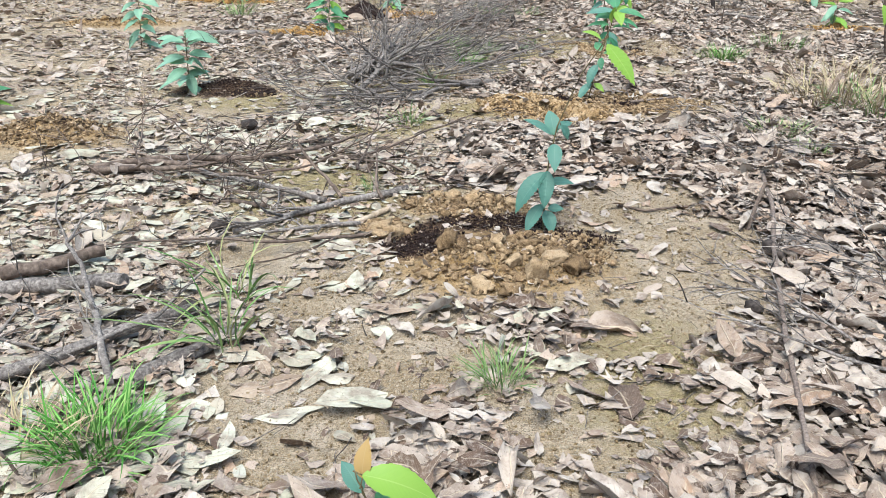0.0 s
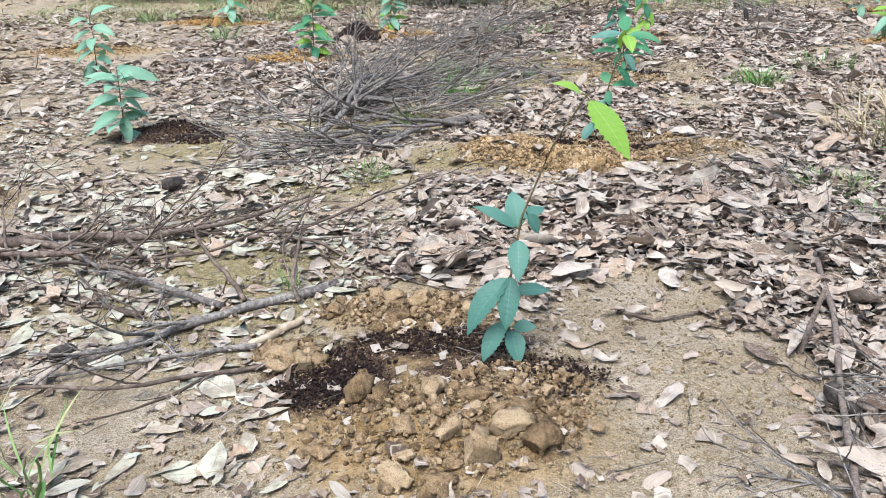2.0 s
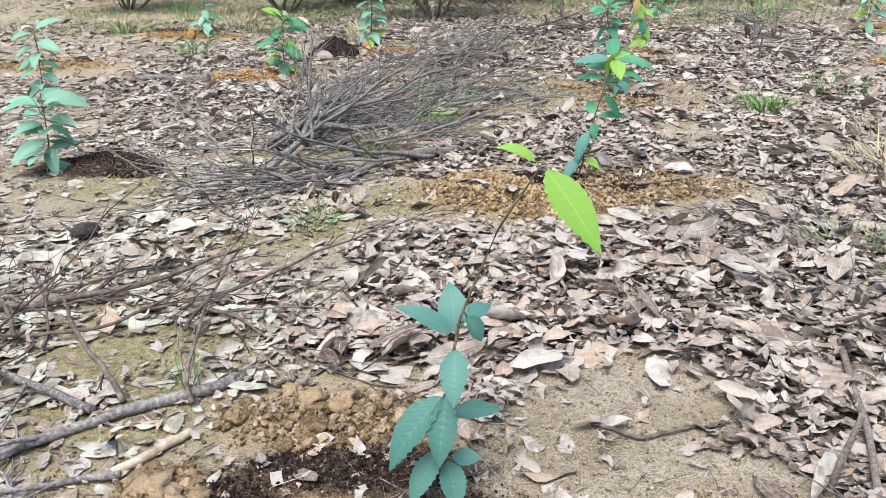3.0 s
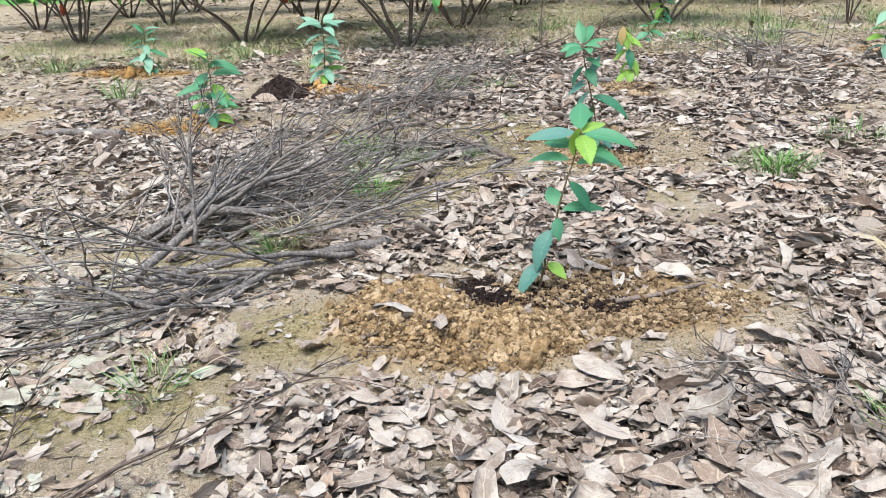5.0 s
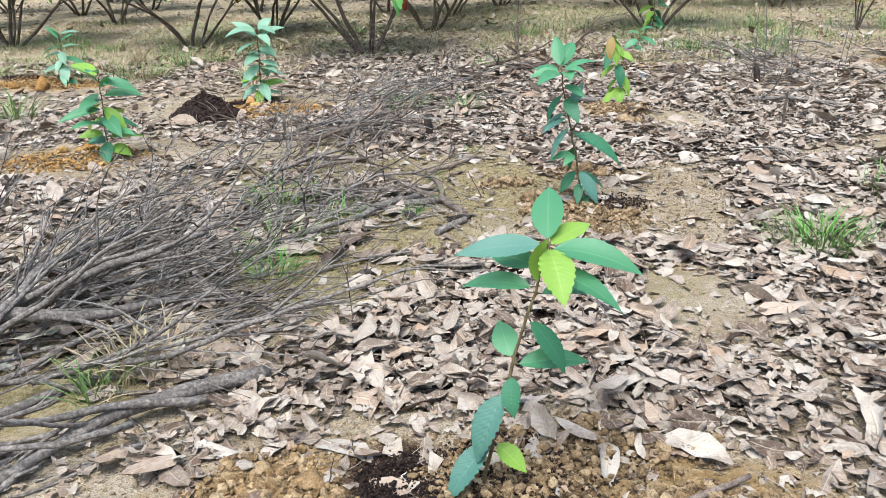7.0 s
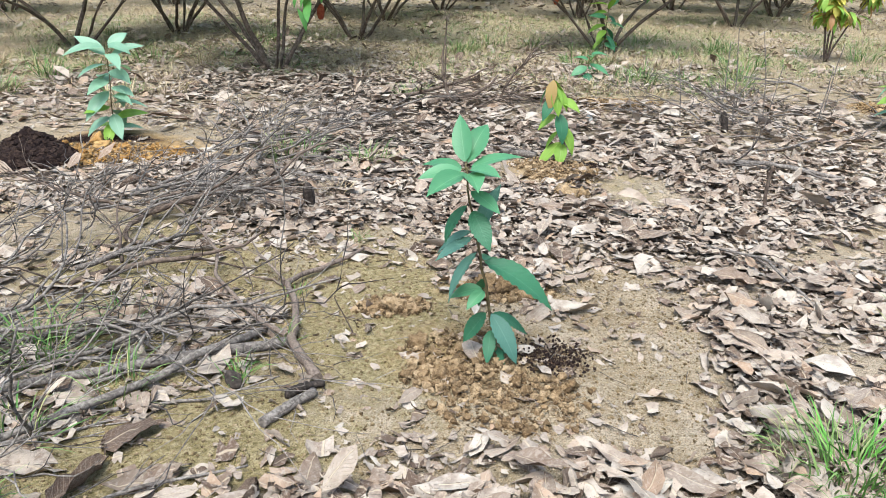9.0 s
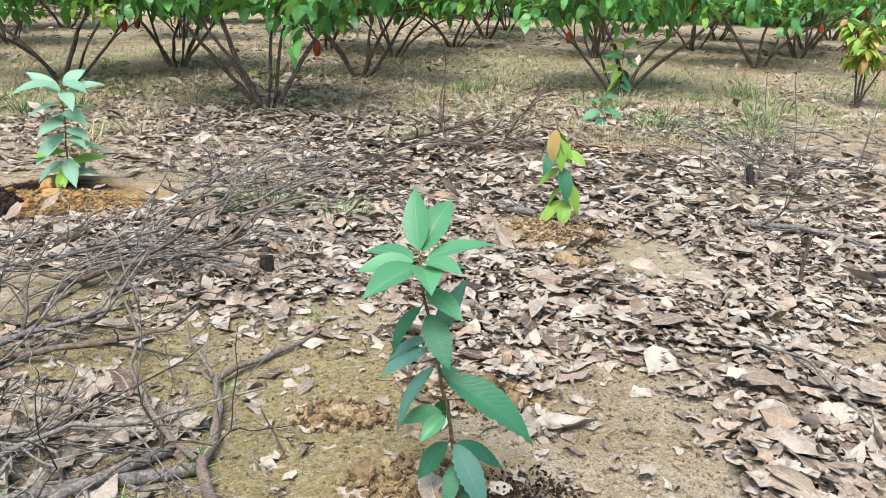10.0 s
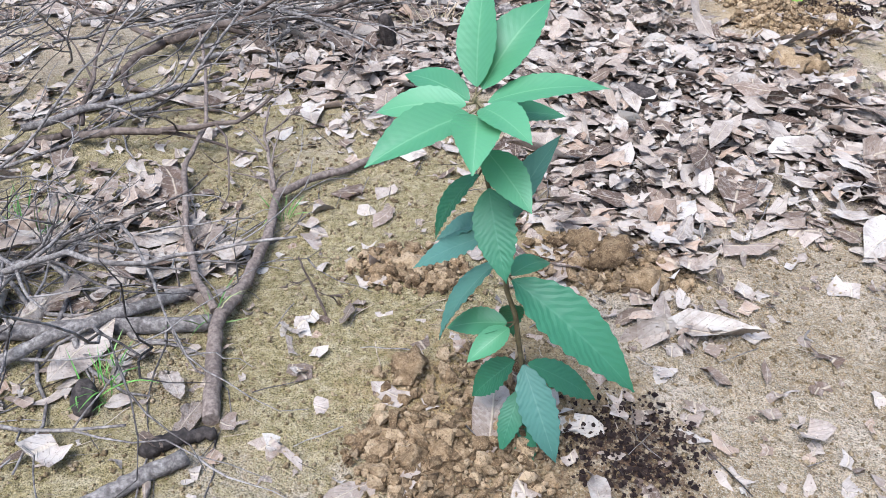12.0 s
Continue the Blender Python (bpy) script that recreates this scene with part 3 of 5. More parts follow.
def torn_piece(r):
    """A small torn piece of dead leaf."""
    X, Y = np.meshgrid(np.linspace(-0.5, 0.5, 3), np.linspace(-0.5, 0.5, 3))
    V = np.stack([X.ravel(), Y.ravel() * r.uniform(0.35, 0.9), np.zeros(9)], 1)
    V[:, :2] *= r.uniform(0.55, 1.15, (9, 1))
    V[:, :2] += r.normal(0, 0.09, (9, 2))
    V[:, 2] = r.normal(0, 0.9) * V[:, 1] ** 2 + r.normal(0, 0.5) * V[:, 0] ** 2 + r.normal(0, 0.04, 9)
    k = np.array([0, 1, 3, 4])
    return V, np.stack([k, k + 1, k + 4, k + 3], 1), np.stack([X.ravel() * 0.6 + 0.4, Y.ravel() * 0.4 + 0.5], 1)


def dry_templates(rows, cols, count, seed, fragment=False):
    r = np.random.default_rng(seed)
    return [torn_piece(r) if fragment else dead_blade(r, rows, cols) for _ in range(count)]


def litter_places(r, x0, x1, y0, y1, per_m2, cover=None):
    n = int((x1 - x0) * (y1 - y0) * per_m2)
    x, y = r.uniform(x0, x1, n), r.uniform(y0, y1, n)
    keep = r.random(n) < (cover or litter_density)(x, y)
    return x[keep], y[keep]


def lay(r, x, y, big=1.0, flat=1.0):
    """Heights, turns and sizes for leaves that lie on the earth or on each other."""
    n = len(x)
    size = big * np.clip(r.lognormal(math.log(0.098), 0.45, n), 0.035, 0.25)
    steep = np.where(r.random(n) < 0.18, 0.36, 0.1)
    pitch = r.normal(0.02, 1.0, n) * steep * flat
    z = gz(x, y) + 0.006 + r.random(n) ** 1.5 * 0.055 * flat * litter_density(x, y) + 0.3 * size * np.abs(np.sin(pitch))
    return np.stack([x, y, z], 1), r.uniform(0, 2 * np.pi, n), pitch, r.normal(0, 1.6, n) * steep * flat, size


def crumb_cover(x, y):
    """How thickly small broken pieces lie."""
    return np.clip(0.1 + 0.9 * litter_density(x, y), 0, 1)


def near_part(x, y):
    """One in the middle of the plantation strip, fading to nothing at its uneven rim."""
    x, y = np.asarray(x, dtype=float), np.asarray(y, dtype=float)
    rim = np.minimum(np.minimum(x + 3.4, 5.8 - x), np.minimum(y - 0.6, 30.0 - y))
    return np.clip(rim / 1.2 + 1.6 * (vn(x, y, 0.8, 71) - 0.5), 0, 1)


def build_litter(label, x0, x1, y0, y1, per_m2, mat, seed, rows=6, cols=3, big=1.0, cut=None, count=30, fragment=False, outer=False, flat=1.0):
    r = np.random.default_rng(seed)
    x, y = litter_places(r, x0, x1, y0, y1, per_m2, crumb_cover if fragment else None)
    if cut is not None:
        keep = cut(x, y, r)
        x, y = x[keep], y[keep]
    inside = r.random(len(x)) < near_part(x, y)
    keep = ~inside if outer else inside
    x, y = x[keep], y[keep]
    P, yaw, pitch, roll, size = lay(r, x, y, big, flat)
    T = [(V * np.array([1, 1, flat]), F, uv) for V, F, uv in dry_templates(rows, cols, count, seed, fragment)]
    V, F, uv = scatter(T, P, yaw, pitch, roll, size, r.integers(0, count, len(x)))
    return tagged(part("leaf_litter", mesh_of("leaf_litter", V, F, uv), mat), label, "leaf litter", kind="stuff")


pale_side = lambda x, y: np.clip((0.1 - x) / 0.6 + (vn(x, y, 0.8, 60) - 0.5) * 1.5, 0, 0.85) * np.clip((8.5 - y) / 1.5, 0, 1)
litter = build_litter("brown and greyish pink dead cacao leaves strewn over earth", -3.6, 6.0, 0.6, 5.2, 540, DRY, 11, cols=3, count=60, cut=lambda x, y, r: r.random(len(x)) > pale_side(x, y))
build_litter("brown and greyish pink dead cacao leaves strewn over earth", -3.6, 6.0, 5.2, 9.0, 570, DRY, 23, rows=5, cols=3, big=0.95, count=60, cut=lambda x, y, r: r.random(len(x)) > pale_side(x, y))
build_litter("bleached sage grey dead leaves matted on mossy earth", -3.6, 1.0, 0.6, 9.0, 620, PALE, 12, rows=4, cols=2, flat=0.45, big=1.0, count=50, cut=lambda x, y, r: r.random(len(x)) < pale_side(x, y))
build_litter("bleached grey dead leaves beside a soil mound", -0.1, 0.85, 2.35, 3.1, 130, PALE, 20, big=1.1, cut=lambda x, y, r: np.hypot((x - 0.35) / 0.4, (y - 2.75) / 0.33) < r.uniform(0.5, 1.1, len(x)))
build_litter("brown and greyish pink dead cacao leaves strewn thickly", -3.6, 6.0, 9.0, 12.5, 580, DRY, 13, rows=4, cols=2, big=0.95, count=60)
build_litter("brown and greyish pink dead cacao leaves strewn thickly", -3.6, 6.0, 12.5, 19.0, 420, DRY, 17, rows=3, cols=2, big=0.9)
build_litter("small broken pieces of dead leaves on earth", -3.2, 5.0, 1.2, 12.5, 1150, DRY, 18, big=0.4, fragment=True)
build_litter("scattered dead leaves on bare ground beside the planting row", -9.0, -3.0, 5.0, 16.5, 200, DRY, 24, rows=3, cols=2, outer=True)
build_litter("scattered dead leaves on dry ground at the sides", -14, 17, -4, 19.0, 230, DRY, 14, rows=2, cols=1, outer=True, cut=lambda x, y, r: r.random(len(x)) < np.clip(1.15 - np.maximum(np.maximum(x - 4.6, -2.6 - x), 1.6 - y) / 3.5 + 0.9 * (vn(x, y, 0.5, 81) - 0.5), 0.12, 0.9))
build_litter("scattered dead leaves under far trees", -14, 17, 19.0, 33, 130, DRY, 15, rows=2, cols=1, big=1.1, cut=lambda x, y, r: r.random(len(x)) < np.clip((33 - y) / 4, 0, 1))
build_litter("scattered dead leaves under far trees", -14, 17, 19.0, 33, 70, DRY, 16, rows=2, cols=1, big=1.1, outer=True)


def lay_single_leaves():
    """The leaves next to the path, each on its own."""
    r = np.random.default_rng(21)
    x, y = litter_places(r, -0.6, 3.2, 1.9, 11.0, 14)
    x, y = x[:290], y[:290]
    meshes = [mesh_of("dead_leaf", *dead_blade(r, 10, 4)) for _ in range(20)]
    P, yaw, pitch, roll, size = lay(r, x, y, 1.12)
    for k in range(len(x)):
        m = Matrix.Translation(P[k] + np.array([0, 0, 0.004])) @ Matrix.Rotation(yaw[k], 4, "Z") @ Matrix.Rotation(-pitch[k], 4, "Y") @ Matrix.Rotation(roll[k], 4, "X") @ Matrix.Scale(size[k], 4)
        part("dead_leaf", meshes[k % 20], DRY, litter, m=m)


LARGE_LEAVES = [(0.26, 6.17, 72, 0.27), (-0.07, 6.24, 111, 0.25), (-0.11, 6.14, -37, 0.16), (-0.59, 6.71, 81, 0.16), (1.8, 6.19, 45, 0.17), (0.96, 9.25, -48, 0.13), (0.6, 9.01, 29, 0.14), (0.8, 8.89, 67, 0.11), (0.48, 9.24, 119, 0.19), (0.54, 9.22, 91, 0.23), (0.82, 9.68, 99, 0.18), (0.93, 9.63, 119, 0.22), (0.72, 9.49, 33, 0.16), (1.02, 9.04, -11, 0.08), (1.11, 9.06, 100, 0.15), (1.3, 9.49, 77, 0.09), (0.47, 8.43, 68, 0.25), (0.47, 8.69, 36, 0.26), (0.56, 8.92, 23, 0.13), (0.97, 8.4, 38, 0.21), (1.46, 3.84, 46, 0.28), (0.06, 4.74, 70, 0.32), (1.77, 6.11, 52, 0.28), (0.88, 6.03, -65, 0.21)]


def lay_large_leaves():
    """Large dead leaves that lie apart on the bare earth: x, y, heading, length."""
    r = np.random.default_rng(26)
    for x, y, turn, length in LARGE_LEAVES:
        me = mesh_of("dead_leaf", *dead_blade(r, 14, 6))
        wide = min(1.0, 0.1 / (0.45 * length))
        m = Matrix.Translation((x, y, float(gz(x, y)) + 0.022)) @ Matrix.Rotation(radians(turn), 4, "Z") @ Matrix.Rotation(r.normal(0, 0.08), 4, "Y") @ Matrix.Diagonal((length, length * wide, length, 1))
        part("dead_leaf", me, DRY, litter, m=m)


# ---- seedlings ----


def seedling_leaf(parent, at, az, el, length, width, mat, r, label="", fine=True):
    V, F, uv = leaf_blade(length, width, 44 if fine else 10, 6 if fine else 4, r.uniform(0.3, 0.9), r.uniform(0.1, 0.4), (0.002 if el > -28 else 0.03) if fine else 0.0, r.uniform(-0.25, 0.25), 0.003, r, 0.75, 1.1, (0.06 if el < -28 else 0.03) if fine else 0.0)
    stalk = tube([(-0.025, 0, 0.004), (-0.012, 0, 0.002), (0.0, 0, 0)], [0.0022, 0.002, 0.0018], 5)
    me = mesh_of("leaf", V, F, uv)
    m = Matrix.Translation(at) @ Matrix.Rotation(radians(az), 4, "Z") @ Matrix.Rotation(radians(-el), 4, "Y") @ Matrix.Rotation(0.45 * math.cos(radians(az)) + r.normal(0, 0.15), 4, "X") @ Matrix.Translation((0.018, 0, 0))
    ob = part("leaf", me, mat, parent, label, m)
    part("leaf_stalk", mesh_of("leaf_stalk", *stalk), STEM, ob)
    return ob


def seedling(x, y, stem, leaves, label, seed, stem_r=0.0065):
    """A planted cacao seedling. stem: (lean x, lean y, height); leaves: (height, azimuth, elevation, length, width, material)."""
    r = np.random.default_rng(seed)
    base = -0.03
    thing = tagged(new("cacao_seedling"), label, "seedling", "planted cacao seedlings")
    thing.location = (x, y, base)
    st = np.array([(0, 0, -0.05), (0, 0, 0.0), *stem[1:]], dtype=float)
    t = np.linspace(0, len(st) - 1, 16)
    line = np.stack([np.interp(t, np.arange(len(st)), st[:, k]) for k in range(3)], 1)
    line[2:-1, :2] += r.normal(0, 0.0025, (13, 2))
    part("stem", mesh_of("stem", *tube(line, np.linspace(stem_r, stem_r * 0.45, 16), 8)), STEM, thing)
    for h, az, el, length, width, mat in leaves:
        # Green leaves that droop steeply take the darker, more ribbed green.
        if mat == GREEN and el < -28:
            mat = DARK_GREEN
        at = [float(np.interp(h, line[:, 2], line[:, k])) for k in range(2)]
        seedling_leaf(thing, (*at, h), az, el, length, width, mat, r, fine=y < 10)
    return thing


def random_leaves(seed, height, count, mats, size=0.25, low=0.15):
    """Leaves of a seedling that is seen from afar only."""
    r = np.random.default_rng(seed)
    out = []
    count = int(count * 1.35)
    for k in range(count):
        h = height * (low + (1 - low) * (k + 0.5) / count)
        top = h > height * 0.8
        out.append((h, k * 137.5 + r.uniform(-25, 25), r.uniform(-25, 45) if top else r.uniform(-60, 5), size * r.uniform(0.7, 1.25), size * r.uniform(0.34, 0.46), mats[int(r.integers(0, len(mats)))]))
    return out


def near_leaves(rows, mat, special=()):
    s = dict(special)
    return [(*row, s.get(k, mat)) for k, row in enumerate(rows)]


THIRD_TOP = [(0.79, 98, 50, 0.19, 0.075), (0.79, 61, 33, 0.2, 0.085), (0.78, 148, -4, 0.17, 0.06), (0.78, -175, -11, 0.16, 0.065), (0.77, -133, -12, 0.2, 0.085),
             (0.77, -79, -10, 0.15, 0.08), (0.78, 11, 9, 0.2, 0.065), (0.78, -44, 0, 0.14, 0.065), (0.76, 41, -14, 0.16, 0.055), (0.71, -39, -25, 0.14, 0.07),
             (0.64, -60, -45, 0.17, 0.075), (0.66, -175, -62, 0.17, 0.055), (0.52, 35, 60, 0.2, 0.065)]
THIRD_LOW = [(0.55, 150, -39, 0.18, 0.06), (0.53, -166, -30, 0.16, 0.06), (0.48, -159, -60, 0.22, 0.055), (0.44, -12, -34, 0.32, 0.105), (0.43, 63, -19, 0.14, 0.055),
             (0.37, 93, -63, 0.18, 0.05), (0.32, -175, -16, 0.13, 0.06), (0.32, -135, -27, 0.11, 0.05), (0.23, -175, -55, 0.15, 0.065), (0.16, -102, -47, 0.14, 0.05),
             (0.09, -77, -38, 0.14, 0.055), (0.23, -43, -53, 0.22, 0.075), (0.22, 17, -37, 0.19, 0.065), (0.07, 5, -30, 0.07, 0.04)]
SECOND = [(0.82, 178, -7, 0.22, 0.07), (0.75, 141, -1, 0.15, 0.065), (0.82, 84, 24, 0.2, 0.085), (0.69, -72, 68, 0.15, 0.05), (0.82, -80, -35, 0.17, 0.085), (0.81, 45, 5, 0.16, 0.065),
          (0.81, -16, -13, 0.23, 0.085), (0.75, -34, -18, 0.22, 0.07), (0.69, 161, -7, 0.19, 0.06), (0.67, 14, -11, 0.2, 0.07), (0.6, -22, -55, 0.17, 0.06),
          (0.45, 106, 28, 0.12, 0.07), (0.44, 11, -5, 0.2, 0.065), (0.42, -86, -56, 0.11, 0.055), (0.36, -145, -64, 0.21, 0.085), (0.19, -146, -45, 0.2, 0.075), (0.18, -29, -35, 0.11, 0.06)]
FIRST = [(0.48, -179, 28, 0.16, 0.06), (0.47, 101, 46, 0.14, 0.075), (0.51, 44, 10, 0.1, 0.06), (0.46, -91, -48, 0.15, 0.07), (0.32, -159, -52, 0.25, 0.095), (0.33, -103, -61, 0.19, 0.075),
         (0.25, 24, -9, 0.15, 0.055), (0.16, -144, -52, 0.17, 0.07), (0.15, 113, -60, 0.13, 0.05), (0.13, -67, -52, 0.13, 0.07), (0.12, 1, -1, 0.08, 0.05), (0.92, -43, -46, 0.23, 0.095),
         (0.92, -179, 20, 0.1, 0.045), (0.55, 1, -62, 0.08, 0.05)]
FOURTH = [(0.66, -112, -77, 0.22, 0.085), (0.66, 39, -74, 0.25, 0.08), (0.41, 170, -42, 0.17, 0.08), (0.51, -10, -29, 0.17, 0.09), (0.43, -71, -70, 0.23, 0.095), (0.43, 36, -75, 0.21, 0.08),
          (0.22, -175, -50, 0.25, 0.09), (0.22, -105, -60, 0.19, 0.09), (0.65, 144, -65, 0.21, 0.08), (0.64, 27, -65, 0.17, 0.08), (0.6, -30, -60, 0.18, 0.07), (0.35, -30, -65, 0.24, 0.09), (0.55, -150, -60, 0.2, 0.08), (0.3, 150, -60, 0.2, 0.08), (0.62, -70, -70, 0.22, 0.08)]

seedling(0.52, 3.88, [(0, 0, 0), (0, 0, 0.25), (0.021, 0, 0.438), (0.056, 0, 0.564), (0.13, 0, 0.751), (0.2, 0, 0.864), (0.24, 0, 0.925)], near_leaves(FIRST, TEAL, ((11, LIME), (12, LIME))),
         "thin cacao seedling with blue-green leaves and lime top leaf", 31, 0.005)
seedling(1.19, 6.78, [(0, 0, 0), (0.035, 0, 0.2), (0.09, 0, 0.42), (0.14, 0, 0.6), (0.172, 0, 0.73)], near_leaves([(row[0] * 0.89, *row[1:]) for row in SECOND], GREEN, ((3, LIME), (4, LIME), (5, LIME), (16, LIME), (0, TEAL), (14, TEAL), (15, TEAL))),
         "slender cacao seedling with lime new leaves at its top", 32)
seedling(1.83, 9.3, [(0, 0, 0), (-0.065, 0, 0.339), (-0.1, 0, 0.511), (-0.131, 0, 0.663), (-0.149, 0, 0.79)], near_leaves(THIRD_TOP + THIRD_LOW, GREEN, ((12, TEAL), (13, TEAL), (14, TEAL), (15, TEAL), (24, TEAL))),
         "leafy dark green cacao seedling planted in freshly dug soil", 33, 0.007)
seedling(2.56, 12.07, [(0, 0, 0), (-0.039, 0, 0.278), (-0.084, 0, 0.509), (-0.118, 0, 0.67)], near_leaves(FOURTH, LIME, ((0, FLUSH), (4, GREEN), (8, GREEN), (12, GREEN))), "cacao seedling with drooping lime green leaves", 34)
seedling(-0.1, 1.76, [(0, 0, 0), (-0.041, 0, 0.163), (-0.059, 0, 0.225)], [(0.22, -3, -22, 0.21, 0.09, LIME), (0.14, 131, 27, 0.1, 0.05, TEAL), (0.18, 76, 56, 0.1, 0.05, FLUSH), (0.12, 50, -10, 0.14, 0.06, GREEN), (0.11, -148, -20, 0.14, 0.06, GREEN)],
         "small young cacao seedling with one bright leaf", 35, 0.004)
for k, (x, y, h, n, mats, text) in enumerate([
        (-3.62, 6.3, 0.45, 12, (GREEN, LIME), "small green cacao seedling on bare ground"), (-2.19, 7.04, 0.52, 17, (SAGE, SAGE, SAGE), "bushy blue-green cacao seedling beside dark humus"), (-3.38, 9.25, 0.7, 13, (SAGE, SAGE), "tall thin blue-green cacao seedling"),
        (-1.5, 10.68, 0.66, 18, (GREEN, LIME, GREEN), "green cacao seedling planted in orange clay"), (-3.55, 14.35, 0.62, 13, (SAGE, GREEN), "blue-green cacao seedling in orange clay"),
        (-0.82, 12.68, 0.78, 20, (SAGE, LIME, SAGE, SAGE), "cacao seedling beside a black humus heap"), (5.75, 13.45, 0.8, 14, (GREEN, SAGE, LIME), "green cacao seedling among dead leaves"),
        (3.43, 15.75, 0.34, 7, (LIME, GREEN), "lime green cacao seedling among grass"), (4.15, 18.15, 0.7, 14, (LIME, GREEN), "lime green cacao seedling beside clay"),
        (5.1, 11.2, 0.45, 9, (LIME, SAGE), "small lime green cacao seedling in clay")]):
    seedling(x, y, [(0, 0, 0), (0.01, 0, h * 0.3), (0.02, 0.01, h * 0.6), (0.03, 0, h)], random_leaves(50 + k, h, n, mats), text, 60 + k)


# ---- soil mounds ----


def lump(r, radius, fine=1):
    """A rough angular clod."""
    bm = bmesh.new()
    bmesh.ops.create_icosphere(bm, subdivisions=fine, radius=1.0)
    V = np.array([v.co[:] for v in bm.verts])
    F = np.array([[v.index for v in f.verts] for f in bm.faces])
    bm.free()
    cut = r.normal(0, 1, (7, 3))
    cut /= np.linalg.norm(cut, axis=1)[:, None]
    for c in cut:
        d = V @ c
        V = V - np.clip(d - r.uniform(0.45, 0.8), 0, 1)[:, None] * c
    off = Vector(r.uniform(0, 50, 3))
    if fine > 2:
        V = V * (1 + 0.8 * np.array([0.4 * (0.45 - noise.voronoi(Vector(v) * 2.6 + off)[0][0]) + 0.25 * (0.45 - noise.voronoi(Vector(v) * 6.5 + off)[0][0]) for v in V])[:, None])
    n = np.array([noise.noise(Vector(v) * 1.7 + off) * 0.35 + noise.noise(Vector(v) * 4.3 + off) * 0.34 + noise.noise(Vector(v) * 10.0 + off) * 0.2 for v in V])
    V = V * (1 + n[:, None]) * np.array([r.uniform(0.8, 1.25), r.uniform(0.8, 1.25), r.uniform(0.65, 1.0)])
    return V * radius, F, np.zeros((len(V), 2))


def chip(r):
    """A tiny eight-sided crumb."""
    V = np.array([(1, 0, 0), (-1, 0, 0), (0, 1, 0), (0, -1, 0), (0, 0, 0.8), (0, 0, -0.8)]) * r.uniform(0.6, 1.3, (6, 1)) + r.normal(0, 0.15, (6, 3))
    return V, np.array([(0, 2, 4), (2, 1, 4), (1, 3, 4), (3, 0, 4), (2, 0, 5), (1, 2, 5), (3, 1, 5), (0, 3, 5)]), np.zeros((6, 2))


def soil_mound(label, clay, humus, clods, seed, crumbs=900, big=0.045, clay_mat=None, blocks=(), dug=False):
    """Dug-out earth round a planting hole: crumbs of clay and humus, and clods."""
    r = np.random.default_rng(seed)
    clay_mat = clay_mat or CLAY
    near = clay[0][0] > 0 and clay[0][1] < 12.5
    thing = tagged(new("soil_mound"), label, "soil")
    cx, cy = clay[0][0], clay[0][1]
    thing.location = (cx, cy, float(gz(cx, cy)))
    base = np.array(thing.location)
    shapes = [lump(r, 1.0, 1) if near else chip(r) for _ in range(10)]
    chips = [chip(r) for _ in range(10)]

    def crumb_mesh(spots, n, lo, hi, shapes):
        P = []
        for sx, sy, a, b in spots:
            k = n // len(spots)
            an, q = r.uniform(0, 2 * np.pi, k), np.sqrt(r.random(k)) * r.uniform(0.7, 1.15, k)
            P.append(np.stack([sx + a * q * np.cos(an), sy + b * q * np.sin(an)], 1))
        P = np.concatenate(P)
        size = lo * (hi / lo) ** (r.random(len(P)) ** (1.9 if near else 2.6))
        Q = np.stack([P[:, 0], P[:, 1], gz(P[:, 0], P[:, 1]) + size * 0.3 + r.random(len(P)) ** 3 * 0.02], 1) - base
        return mesh_of("crumbs", *scatter(shapes, Q, r.uniform(0, 6.3, len(P)), r.normal(0, 0.4, len(P)), r.normal(0, 0.4, len(P)), size, r.integers(0, 10, len(P))), smooth=False)

    part("clay_crumb", crumb_mesh(clay, int(crumbs * 1.2), 0.005, 0.024, shapes), clay_mat, thing, "loose orange clay crumbs", kind="stuff")
    part("soil_crumb", crumb_mesh(clay, int(crumbs * 1.3), 0.003, 0.016, chips), BROWN_CLOD, thing, "loose brown soil crumbs", kind="stuff")
    if humus:
        part("humus_crumb", crumb_mesh(humus, int(crumbs * (0.4 if dug else 2.2)), 0.003, 0.01, chips), HUMUS, thing, "loose black humus", kind="stuff")
    meshes = [mesh_of("clod", *lump(r, 1.0, 3)) for _ in range(7)]
    for k in range(clods):
        sx, sy, a, b = clay[int(r.integers(0, len(clay)))]
        an, q = r.uniform(0, 6.28), math.sqrt(r.random())
        x, y, s = sx + a * q * math.cos(an), sy + b * q * math.sin(an), big * 0.4 * 4.2 ** (r.random() ** 1.5)
        m = Matrix.Translation(np.array([x, y, float(gz(x, y)) + s * 0.35]) - base) @ Matrix.Rotation(r.uniform(0, 6.28), 4, "Z") @ Matrix.Rotation(r.uniform(-0.5, 0.5), 4, "X") @ Matrix.Scale(s, 4)
        part("clod", meshes[k % 7], clay_mat, thing, m=m)
    for x, y, wide, tall in blocks:
        m = Matrix.Translation(np.array([x, y, float(gz(x, y)) + tall * 0.35]) - base) @ Matrix.Rotation(r.uniform(0, 6.28), 4, "Z") @ Matrix.Diagonal((wide, wide * 0.8, tall, 1))
        part("clod", meshes[int(r.integers(0, 7))], clay_mat, thing, m=m)
    return thing


